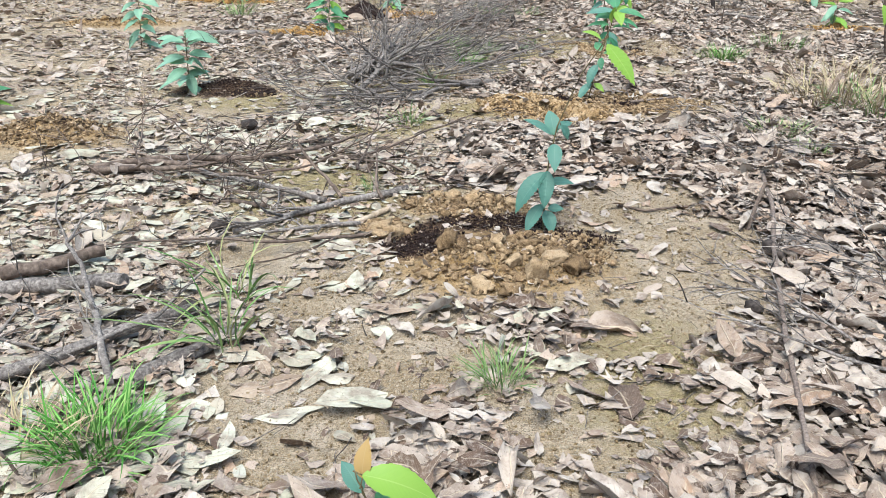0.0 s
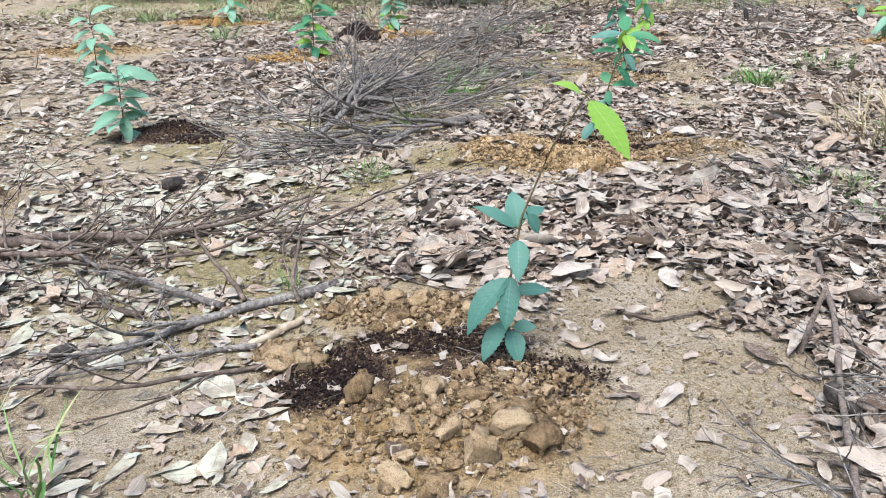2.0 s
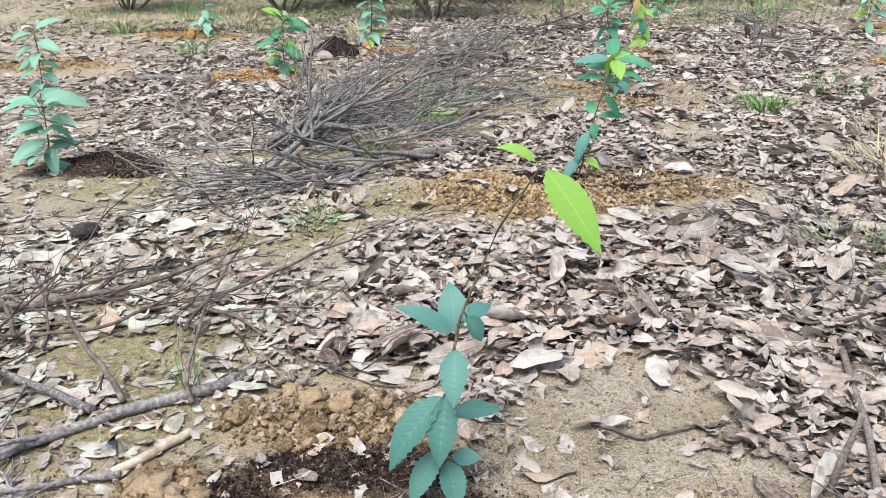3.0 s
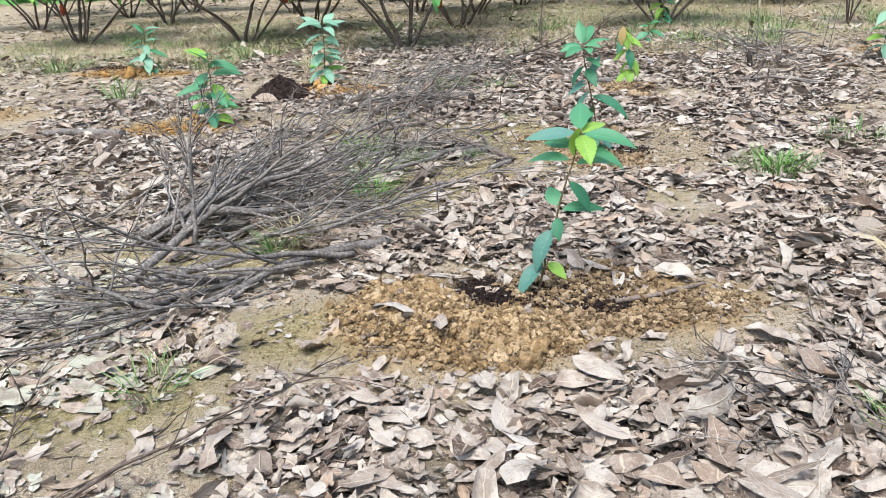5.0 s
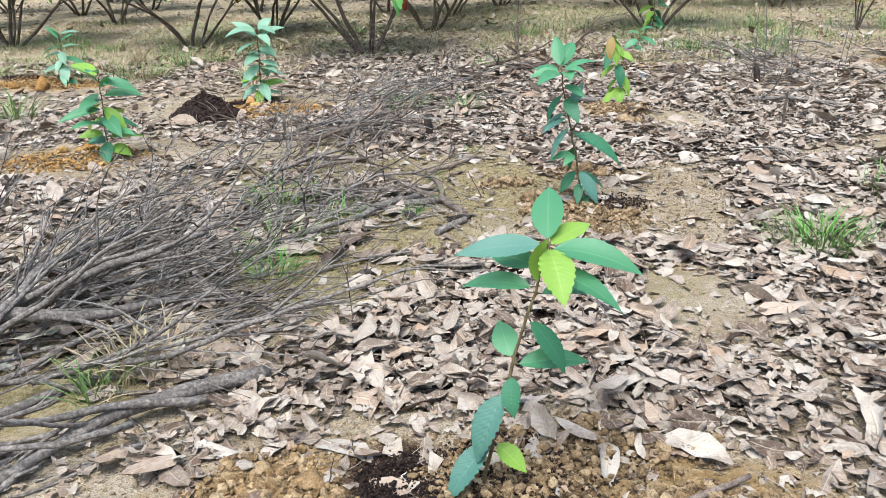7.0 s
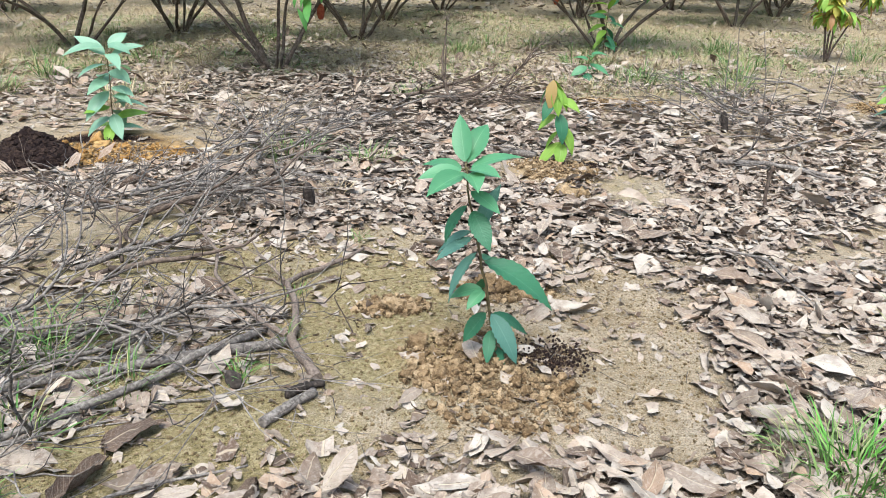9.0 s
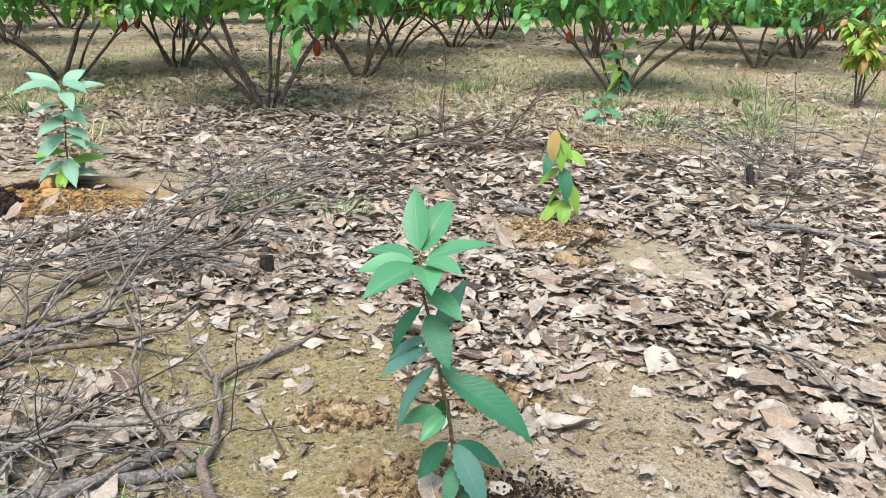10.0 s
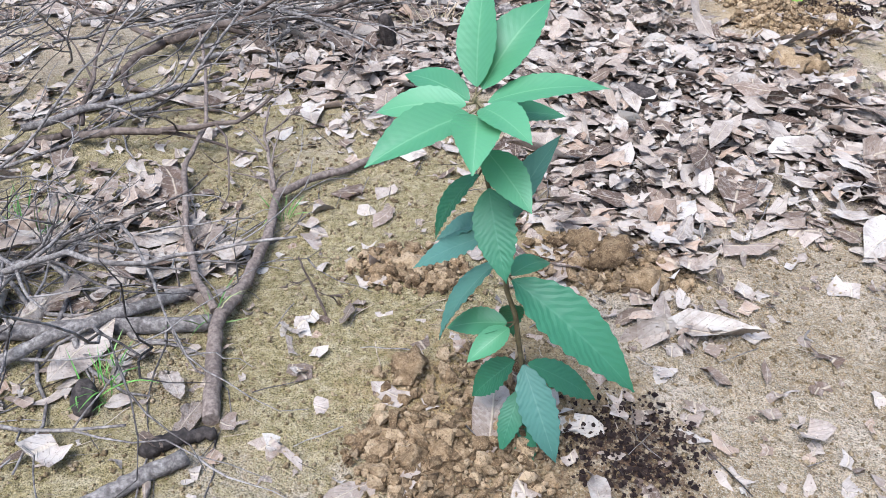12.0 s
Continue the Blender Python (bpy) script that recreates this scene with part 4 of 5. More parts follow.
soil_mound("crumbly orange clay and black humus round a seedling", [(0.3, 3.4, 0.4, 0.28), (0.15, 4.2, 0.35, 0.15), (-0.25, 3.85, 0.12, 0.1), (0.55, 3.55, 0.25, 0.25)], [(-0.08, 3.72, 0.2, 0.22), (-0.08, 3.7, 0.18, 0.2), (0.28, 3.97, 0.32, 0.1), (0.6, 3.72, 0.25, 0.16)], 80, 71, 2000, 0.03, OCHRE, [(0.05, 3.52, 0.06, 0.1), (0.42, 3.25, 0.085, 0.08), (-0.27, 3.83, 0.075, 0.06), (-0.2, 3.8, 0.06, 0.055), (0.6, 3.3, 0.07, 0.06), (0.2, 3.15, 0.065, 0.05), (0.28, 3.52, 0.05, 0.055), (0.1, 4.14, 0.07, 0.055), (0.52, 3.35, 0.065, 0.06), (0.32, 3.12, 0.055, 0.045)])
soil_mound("crumbly orange clay heaped beside a planting hole", [(0.6, 6.48, 0.3, 0.32), (0.92, 6.25, 0.3, 0.2), (0.58, 6.65, 0.22, 0.3), (1.1, 6.33, 0.27, 0.18)], [(0.97, 6.8, 0.15, 0.15), (0.95, 6.68, 0.12, 0.15), (1.22, 6.74, 0.24, 0.16), (1.25, 6.9, 0.2, 0.14), (1.48, 6.62, 0.17, 0.07)], 130, 72, 3600, 0.023, None, [(1.12, 6.12, 0.06, 0.06), (1.0, 6.18, 0.055, 0.055), (0.72, 6.75, 0.06, 0.05), (0.88, 6.1, 0.05, 0.045), (0.6, 6.35, 0.045, 0.045), (1.15, 6.22, 0.06, 0.05)])
soil_mound("flat spread of fine brown, orange and black soil", [(1.78, 6.6, 0.32, 0.16), (1.45, 6.95, 0.4, 0.18), (1.4, 6.45, 0.3, 0.1), (1.25, 6.75, 0.26, 0.18)], [(1.22, 6.72, 0.22, 0.16), (1.48, 6.62, 0.17, 0.07), (1.4, 6.85, 0.28, 0.16)], 14, 84, 2600, 0.012, OCHRE, (), True)
soil_mound("dug brown soil with dark humus round a seedling", [(1.7, 9.3, 0.25, 0.2), (1.85, 9.0, 0.3, 0.22), (1.92, 9.9, 0.22, 0.1), (1.4, 9.76, 0.17, 0.1), (1.6, 9.15, 0.15, 0.1)], [(2.03, 9.3, 0.17, 0.15)], 44, 73, 1700, 0.024, OCHRE, [(1.93, 9.93, 0.07, 0.06), (2.02, 9.86, 0.055, 0.045), (1.84, 9.95, 0.05, 0.045), (1.4, 9.75, 0.055, 0.035), (1.33, 9.72, 0.045, 0.03), (1.6, 9.14, 0.05, 0.045), (1.52, 9.38, 0.045, 0.04), (1.5, 9.18, 0.045, 0.035)], True)
soil_mound("dug clay and brown soil round a seedling", [(2.5, 11.8, 0.25, 0.2), (2.45, 12.05, 0.3, 0.16)], [(2.6, 12.05, 0.26, 0.14)], 12, 74, 900, 0.022, OCHRE, [(2.44, 11.34, 0.085, 0.085), (2.55, 11.37, 0.075, 0.07), (2.5, 11.44, 0.06, 0.06)])
soil_mound("low mound of clay with dark humus on it", [(-2.65, 5.45, 0.45, 0.28)], [(-2.65, 5.6, 0.36, 0.13), (-2.65, 5.58, 0.3, 0.1)], 4, 75, 900, 0.03, OCHRE)
soil_mound("dark humus in a shallow planting hole", [(-1.62, 7.0, 0.2, 0.13)], [(-1.93, 7.08, 0.4, 0.2), (-1.78, 7.2, 0.25, 0.13)], 4, 76, 700, 0.03, HUMUS)
soil_mound("loose orange clay spread round a seedling", [(-1.75, 10.6, 0.6, 0.35)], [], 6, 77, 700, 0.05, ORANGE_CLAY)
soil_mound("loose orange clay and black humus round a seedling", [(-0.7, 12.22, 0.65, 0.24)], [(-0.92, 12.58, 0.4, 0.13), (-0.92, 12.58, 0.3, 0.1)], 14, 78, 900, 0.05, ORANGE_CLAY)
soil_mound("loose orange clay and black humus round a seedling", [(-3.7, 14.3, 0.8, 0.35)], [(-4.2, 14.5, 0.5, 0.15)], 10, 79, 800, 0.06, ORANGE_CLAY)
soil_mound("loose clay spread on bare ground", [(-4.5, 11.5, 0.8, 0.45)], [(-4.7, 11.6, 0.4, 0.12)], 6, 80, 700)
soil_mound("dug clay and brown soil on bare ground", [(3.4, 14.5, 0.6, 0.25)], [(3.12, 14.45, 0.3, 0.16)], 6, 81, 700)
soil_mound("loose orange clay round a small seedling", [(5.2, 11.1, 0.45, 0.3)], [(5.2, 11.2, 0.2, 0.1)], 4, 82, 400, 0.05, ORANGE_CLAY)
soil_mound("loose clay round a seedling", [(6.3, 14.4, 0.5, 0.3)], [(6.2, 14.3, 0.3, 0.15)], 4, 83, 400)


def humus_heap(x, y, radius, height):
    r = np.random.default_rng(90)
    thing = tagged(new("humus_heap"), "cone-shaped heap of black humus on orange clay", "soil")
    thing.location = (x, y, float(gz(x, y)))
    shapes = [lump(r, 1.0, 1) for _ in range(8)]
    n = 1600
    an, q = r.uniform(0, 6.28, n), np.sqrt(r.random(n))
    P = np.stack([radius * q * np.cos(an), radius * 0.9 * q * np.sin(an), height * (1 - q) ** 0.8 * (0.9 + 0.2 * r.random(n))], 1)
    part("humus", mesh_of("humus", *scatter(shapes, P, an, r.normal(0, 0.5, n), r.normal(0, 0.5, n), r.uniform(0.012, 0.04, n), r.integers(0, 8, n)), smooth=False), HUMUS, thing, "loose black humus", kind="stuff")
    return thing


humus_heap(-1.2, 12.12, 0.3, 0.21)

# ---- brush piles ----


def brush_pile(label, branches, mat, seed, wander=0.13, spread=0.5):
    """branches: start x, start y, height, heading x, heading y, heading z, length, radius, twigs."""
    r = np.random.default_rng(seed)
    thing = tagged(new("brush_pile"), label, "brush pile")
    bx, by = branches[0][0], branches[0][1]
    base = np.array([bx, by, float(gz(bx, by))])
    thing.location = base
    fine = []
    for x, y, h, dx, dy, dz, length, radius, twigs in branches:
        start = (x, y, float(gz(x, y)) + h)
        fine += grow(thing, base, branch(r, start, (dx, dy, dz), length, radius, twigs, 2, wander, spread, 0.45, gz), mat, radius > 0.011)
    V, F, _ = joined(fine)
    part("fine_twig", mesh_of("fine_twig", V, F), mat, thing, "tangle of thin dry twigs", kind="stuff")
    return thing


def random_branches(seed, n, x0, y0, x1, y1, wide, heading, turn, length, radius, top, twigs):
    """Branches heaped along a line from x0, y0 to x1, y1."""
    r = np.random.default_rng(seed)
    out = []
    for _ in range(n):
        t, off = r.random(), r.normal(0, wide)
        x, y = x0 + (x1 - x0) * t + off * 0.8, y0 + (y1 - y0) * t - off * 0.5
        a = radians(heading + r.normal(0, turn))
        out.append((x, y, 0.01 + r.random() * top * math.exp(-(off / wide) ** 2 / 2), math.cos(a), math.sin(a), r.normal(0.03, 0.12), length * r.uniform(0.5, 1.2), radius * r.uniform(0.4, 1.2), twigs))
    return out


def fan_branches(seed, n, x0, y0, x1, y1, a0, a1, length, radius, top, twigs):
    """Long slender stems that fan out from butts laid along a line, each layer over the last."""
    r = np.random.default_rng(seed)
    out = []
    for k in range(n):
        t = r.random()
        a = radians(a0 + (a1 - a0) * t + r.normal(0, 9))
        back = r.uniform(0, 0.9)
        x, y = x0 + (x1 - x0) * t + back * math.cos(a) * 0.6, y0 + (y1 - y0) * t + back * math.sin(a) * 0.6
        out.append((x, y, 0.02 + top * r.random(), math.cos(a), math.sin(a), r.uniform(-0.05, 0.1), length * r.uniform(0.6, 1.15), radius * r.uniform(0.5, 1.3), twigs))
    return out


brush_pile("tangled heap of dry grey cut branches with butt ends", [(-0.75, 6.9, 0.02, 0.5, 0.85, 0.14, 1.9, 0.026, 8), (-0.66, 6.92, 0.02, 0.85, 0.5, 0.1, 1.6, 0.022, 7), (-0.86, 7.42, 0.08, 0.6, 0.8, 0.06, 1.2, 0.034, 4), (-0.62, 7.62, 0.16, 0.97, 0.05, 0.0, 0.9, 0.03, 3),
           (-0.5, 7.2, 0.1, 0.12, 0.4, 0.85, 0.75, 0.013, 7), (-0.58, 7.3, 0.1, 0.45, 0.5, 0.7, 0.8, 0.01, 6), (-0.68, 7.35, 0.1, -0.1, 0.7, 0.7, 0.7, 0.01, 6)]
           + fan_branches(101, 28, -1.1, 7.35, -0.45, 7.15, 80, 38, 1.25, 0.0105, 0.1, 5) + random_branches(143, 26, -1.3, 7.3, -0.2, 8.3, 0.28, 25, 60, 0.8, 0.007, 0.08, 4) + fan_branches(141, 14, -0.75, 7.9, -0.2, 7.7, 75, 35, 0.9, 0.007, 0.2, 5), BARK, 111, 0.12, 0.36)
brush_pile("long windrow of dry grey twigs and branches", random_branches(102, 34, -0.1, 10.9, 0.9, 14.0, 0.28, 40, 40, 0.9, 0.012, 0.14, 4) + fan_branches(142, 16, -0.2, 10.4, 0.5, 12.2, 70, 25, 1.0, 0.008, 0.16, 4) + fan_branches(145, 10, -0.5, 9.6, 0.4, 12.8, 75, 40, 1.1, 0.008, 0.2, 5), BARK, 112, 0.16, 0.45)
brush_pile("sprawling dry crooked branches on mossy earth", random_branches(103, 18, -0.75, 9.6, 0.25, 11.3, 0.25, 35, 40, 1.0, 0.011, 0.13, 5) + random_branches(133, 44, -0.9, 8.0, 0.15, 9.5, 0.24, 40, 25, 0.9, 0.009, 0.08, 4) + random_branches(144, 26, -0.65, 8.3, 0.15, 9.6, 0.24, 45, 28, 1.1, 0.0095, 0.16, 4)
           + [(-0.1, 10.1, 0.04, 0.95, 0.35, 0.02, 0.9, 0.015, 3)], BARK, 113, 0.22)
brush_pile("knotted dark crooked branches with bare twigs", [(0.0, 10.85, 0.05, 1.0, 0.12, 0.0, 1.3, 0.018, 5), (0.02, 10.87, 0.06, 0.8, 0.6, 0.1, 1.0, 0.014, 5), (-0.02, 10.85, 0.06, -0.8, 0.35, 0.15, 0.8, 0.013, 5), (0.0, 10.83, 0.05, 0.06, -1.0, 0.0, 0.8, 0.017, 4), (0.03, 10.88, 0.08, 0.3, 0.8, 0.4, 0.6, 0.012, 5), (0.05, 10.1, 0.03, -1.0, -0.3, 0.06, 0.9, 0.013, 4), (0.05, 10.12, 0.03, 0.9, 0.4, 0.02, 0.8, 0.016, 3), (0.1, 10.15, 0.05, -0.3, 0.6, 0.5, 0.6, 0.01, 4)], DARK_BARK, 123, 0.24)
brush_pile("flat spread of thin dry branches on pale leaves", [(-0.9, 4.15, 0.02, -0.8, 0.3, 0.02, 1.3, 0.014, 6), (-0.3, 4.25, 0.03, -0.35, 0.8, 0.5, 0.5, 0.01, 4), (-0.2, 3.8, 0.02, -1, -0.25, 0.02, 1.3, 0.01, 4),
           (-1.9, 4.9, 0.03, 0.9, 0.1, 0.02, 1.2, 0.022, 5), (-2.05, 4.75, 0.03, 1, 0.0, 0.02, 0.8, 0.026, 4)] + random_branches(104, 12, -1.7, 4.3, -0.5, 5.2, 0.32, 20, 60, 1.1, 0.009, 0.07, 5), DARK_BARK, 114)
brush_pile("dry thin branches lying beside grass", random_branches(105, 10, -1.9, 2.4, -1.2, 3.3, 0.2, 30, 50, 0.7, 0.009, 0.05, 4), BARK, 115)
brush_pile("long dry sticks lying along mossy ground", [(0.45, 7.38, 0.03, -0.8, -0.72, 0.0, 1.6, 0.03, 4), (0.3, 7.2, 0.03, -0.85, -0.6, 0.0, 1.4, 0.016, 5), (0.05, 7.0, 0.04, -0.9, -0.45, 0, 1.3, 0.014, 5), (0.75, 7.75, 0.02, -0.95, -0.3, 0.0, 1.2, 0.014, 2)] + random_branches(106, 20, -0.9, 6.4, 0.15, 7.0, 0.13, 206, 16, 1.0, 0.012, 0.07, 4), BARK, 116)
brush_pile("low heap of dry branches among dead leaves", random_branches(107, 26, 3.9, 12.9, 5.2, 14.2, 0.5, 140, 60, 0.9, 0.011, 0.25, 5), BARK, 117)
brush_pile("thin dry twigs heaped on dead leaves", random_branches(108, 22, 2.0, 5.6, 2.8, 5.0, 0.3, 150, 60, 0.7, 0.005, 0.06, 5), BARK, 118)
brush_pile("thin dry twigs strewn among dead leaves", random_branches(121, 16, 1.45, 2.5, 2.3, 3.9, 0.16, 125, 40, 0.6, 0.007, 0.08, 4), BARK, 122, 0.16)
brush_pile("crooked dark branches with upright twigs", [(1.5, 14.15, 0.03, 0.9, 0.3, 0.1, 1.3, 0.03, 5), (1.85, 14.2, 0.05, -0.5, 0.1, 0.8, 0.8, 0.016, 6), (2.3, 14.3, 0.05, 0.3, 0.1, 0.9, 0.75, 0.013, 6), (1.25, 14.4, 0.05, 0.9, -0.1, 0.1, 1.0, 0.022, 6)] + random_branches(109, 12, 1.0, 14.0, 2.5, 14.4, 0.25, 10, 50, 0.9, 0.01, 0.15, 5), DARK_BARK, 119)


def stick(name, label, pts, radius, mat, seed, twigs=0, category="stick", taper=0.7, crook=0.3):
    """A stick or log through a few places (x, y, height above the earth)."""
    r = np.random.default_rng(seed)
    P = np.array([(x, y, float(gz(x, y)) + h) for x, y, h in pts])
    t = np.linspace(0, len(P) - 1, 6 * len(P))
    line = np.stack([np.interp(t, np.arange(len(P)), P[:, k]) for k in range(3)], 1)
    sway = np.cumsum(r.normal(0, radius * crook, (len(line), 3)), 0)
    line += (sway - np.linspace(0, 1, len(line))[:, None] * sway[-1]) * np.array([1, 1, 0.3])
    rad = radius * np.linspace(1, taper, len(line)) * (1 + r.normal(0, 0.06 if mat == ROT else 0.05, len(line)))
    V, F = tube(line, rad, 10)
    if mat == ROT:
        V = V + r.normal(0, radius * 0.2, V.shape)
    base = P[0]
    me = mesh_of(name, V - base, F)
    flat = np.ones(len(F), dtype=bool)
    flat[:10], flat[-10:] = False, False
    me.polygons.foreach_set("use_smooth", flat)
    ob = part(name, me, mat)
    ob.location = base
    for _ in range(twigs):
        k = int(r.integers(2, len(line) - 2))
        for level, V, F in branch(r, line[k], line[k + 1] - line[k] + r.normal(0, 0.03, 3), radius * r.uniform(12, 26), radius * 0.45, 3, 1, 0.16, 0.6, 0.4, gz):
            part("twig", mesh_of("twig", V - base, F), mat, ob)
    return tagged(ob, label, category)


stick("long_stick", "long bent brown stick lying on dead leaves", [(1.86, 4.64, 0.05), (1.71, 4.07, 0.06), (1.5, 3.5, 0.06), (1.28, 2.81, 0.06), (1.14, 2.31, 0.06), (1.03, 1.9, 0.05)], 0.012, BROWN_BARK, 131, crook=0.15)
stick("stake", "short brown cut stem standing in earth", [(1.52, 3.88, -0.03), (1.547, 3.88, 0.12), (1.576, 3.88, 0.25)], 0.011, BROWN_BARK, 132, 0, "stake", crook=0.05)
stick("stake", "short dark cut stem standing among leaves", [(3.64, 11.15, -0.03), (3.62, 11.14, 0.15), (3.63, 11.13, 0.3)], 0.012, DARK_BARK, 133, 0, "stake", crook=0.06)
stick("fallen_stick", "broken brown stick lying on clay", [(1.5, 6.6, 0.02), (1.7, 6.64, 0.025), (1.92, 6.76, 0.03)], 0.011, BROWN_BARK, 134, crook=0.12)
stick("forked_branch", "crooked forked brown branch lying on mossy earth", [(1.15, 9.12, 0.02), (1.05, 9.32, 0.025), (1.0, 9.44, 0.03), (1.0, 9.56, 0.03), (0.97, 9.76, 0.03), (0.9, 9.96, 0.04), (0.96, 10.06, 0.04), (1.04, 10.17, 0.03), (1.17, 10.32, 0.03), (1.23, 10.46, 0.02)], 0.02, BROWN_BARK, 135, 1, taper=0.45, crook=0.15)
stick("fallen_branch", "short grey side branch of a crooked branch", [(0.9, 9.97, 0.04), (0.82, 10.1, 0.06), (0.73, 10.25, 0.07), (0.66, 10.45, 0.06)], 0.008, BROWN_BARK, 150, 3, taper=0.35, crook=0.2)
stick("fallen_branch", "grey branch arching over a mossy patch", [(0.99, 9.44, 0.03), (0.89, 9.52, 0.04), (0.75, 9.7, 0.05), (0.59, 9.99, 0.06), (0.54, 10.21, 0.08), (0.32, 10.6, 0.1), (0.1, 10.95, 0.1)], 0.012, BROWN_BARK, 136, 3, taper=0.45, crook=0.2)
stick("log", "grey lichen-spotted log lying on mossy earth", [(1.0, 9.41, 0.02), (0.71, 9.3, 0.02), (0.51, 9.22, 0.025), (0.2, 9.1, 0.03), (-0.1, 8.98, 0.03)], 0.021, BARK, 137, 1, "log", 0.8, 0.12)
stick("log", "thin grey log lying beside another log", [(0.9, 9.52, 0.02), (0.8, 9.39, 0.03), (0.69, 9.24, 0.05), (0.57, 9.12, 0.03), (0.35, 8.88, 0.03), (0.1, 8.65, 0.03)], 0.018, BARK, 138, 1, "log", 0.8, 0.12)
stick("fallen_stick", "thin brown stick lying on mossy earth", [(0.45, 8.36, 0.02), (0.7, 8.5, 0.02), (1.0, 8.6, 0.02)], 0.009, BARK, 151, 1, taper=0.4)
stick("log", "grey cut branch lying beside grass", [(-1.65, 2.2, 0.05), (-1.36, 2.47, 0.05), (-0.91, 2.94, 0.04)], 0.027, BARK, 180, 1, "log", 0.75)
stick("log", "thick grey cut stick on pale leaves", [(-1.95, 3.0, 0.05), (-1.64, 3.12, 0.05), (-1.27, 3.16, 0.05)], 0.034, BARK, 181, 0, "log", 0.9)
stick("log", "short dark cut stick on pale leaves", [(-1.8, 3.2, 0.06), (-1.45, 3.42, 0.08)], 0.03, DARK_BARK, 182, 0, "log", 0.9)
stick("log", "pale bark-covered log lying beside grass", [(-1.0, 2.42, 0.03), (-0.72, 2.78, 0.03)], 0.03, BARK, 183, 0, "log", 0.9, 0.12)
stick("fallen_branch", "bare grey branch leaning over cut sticks", [(-1.03, 2.4, 0.03), (-1.2, 2.75, 0.1), (-1.42, 3.1, 0.16), (-1.7, 3.55, 0.12)], 0.015, BARK, 184, 6, taper=0.4)
stick("fallen_branch", "thin grey branch with an upright fork", [(-1.3, 2.5, 0.05), (-1.0, 2.75, 0.1), (-0.86, 2.95, 0.2)], 0.01, BARK, 185, 3, taper=0.5)
stick("cut_branch", "grey cut branch with a sawn end", [(-0.17, 4.43, 0.02), (-0.51, 4.21, 0.02), (-0.73, 4.03, 0.02), (-0.98, 3.78, 0.02)], 0.022, BARK, 152, 4, "branch", 0.55)
stick("fallen_branch", "dark crooked twig rising from a cut branch", [(-0.52, 4.24, 0.03), (-0.62, 4.32, 0.12), (-0.72, 4.4, 0.22), (-0.78, 4.48, 0.28)], 0.011, DARK_BARK, 153, 2, taper=0.5)
stick("fallen_branch", "long grey forked branch lying on pale leaves", [(-0.6, 4.2, 0.03), (-0.9, 4.33, 0.06), (-1.25, 4.55, 0.05), (-1.6, 4.9, 0.04)], 0.015, BARK, 154, 6, taper=0.4)
stick("fallen_branch", "long dark branch with many side twigs", [(-2.1, 4.8, 0.03), (-1.75, 4.97, 0.04), (-1.2, 4.92, 0.06), (-0.75, 5.1, 0.08), (-0.5, 5.5, 0.05)], 0.024, DARK_BARK, 155, 8, taper=0.3)
stick("fallen_branch", "thin dry stick lying across dead leaves", [(-0.38, 3.9, 0.02), (-0.7, 3.8, 0.03), (-1.2, 3.62, 0.03)], 0.011, BARK, 156, 3, taper=0.4)
stick("rotten_log", "split rotten log with reddish inner wood", [(-0.05, 9.42, 0.03), (0.23, 9.56, 0.04), (0.47, 9.74, 0.03)], 0.042, ROT, 139, 0, "log")
stick("stub", "short black charred stub beside a branch end", [(1.06, 9.01, 0.012), (1.11, 9.06, 0.016), (1.17, 9.1, 0.012)], 0.02, CHAR, 140, 0, "stick")
stick("log", "grey cut log end beside a charred stub", [(1.0, 8.83, 0.02), (1.08, 8.93, 0.02), (1.15, 9.02, 0.02)], 0.019, BARK, 190, 0, "log", 0.95, 0.1)
stick("log", "grey log end lying among dead leaves", [(1.38, 11.6, 0.03), (0.95, 11.68, 0.03), (0.55, 11.85, 0.05)], 0.027, BARK, 141, 1, "log")
stick("log", "grey log lying on bare ground", [(-2.2, 10.35, 0.03), (-2.6, 10.45, 0.03), (-3.0, 10.5, 0.03)], 0.04, BARK, 142, 0, "log")
stick("log", "dark log lying beside a paler log", [(-2.15, 10.2, 0.03), (-2.6, 10.35, 0.03)], 0.03, DARK_BARK, 143, 0, "log")
stick("fallen_stick", "pale stick lying on leaves", [(-0.4, 3.9, 0.02), (-0.25, 4.1, 0.02)], 0.018, PALE_WOOD, 145)
stick("fallen_branch", "dry dark branch curving over dead leaves", [(3.7, 12.2, 0.04), (4.0, 12.0, 0.1), (4.4, 11.7, 0.06)], 0.02, BARK, 146, 3)
stick("log", "grey log with lichen beside grass", [(2.4, 12.28, 0.03), (2.15, 12.36, 0.04), (1.9, 12.46, 0.03)], 0.025, BARK, 147, 1, "log")


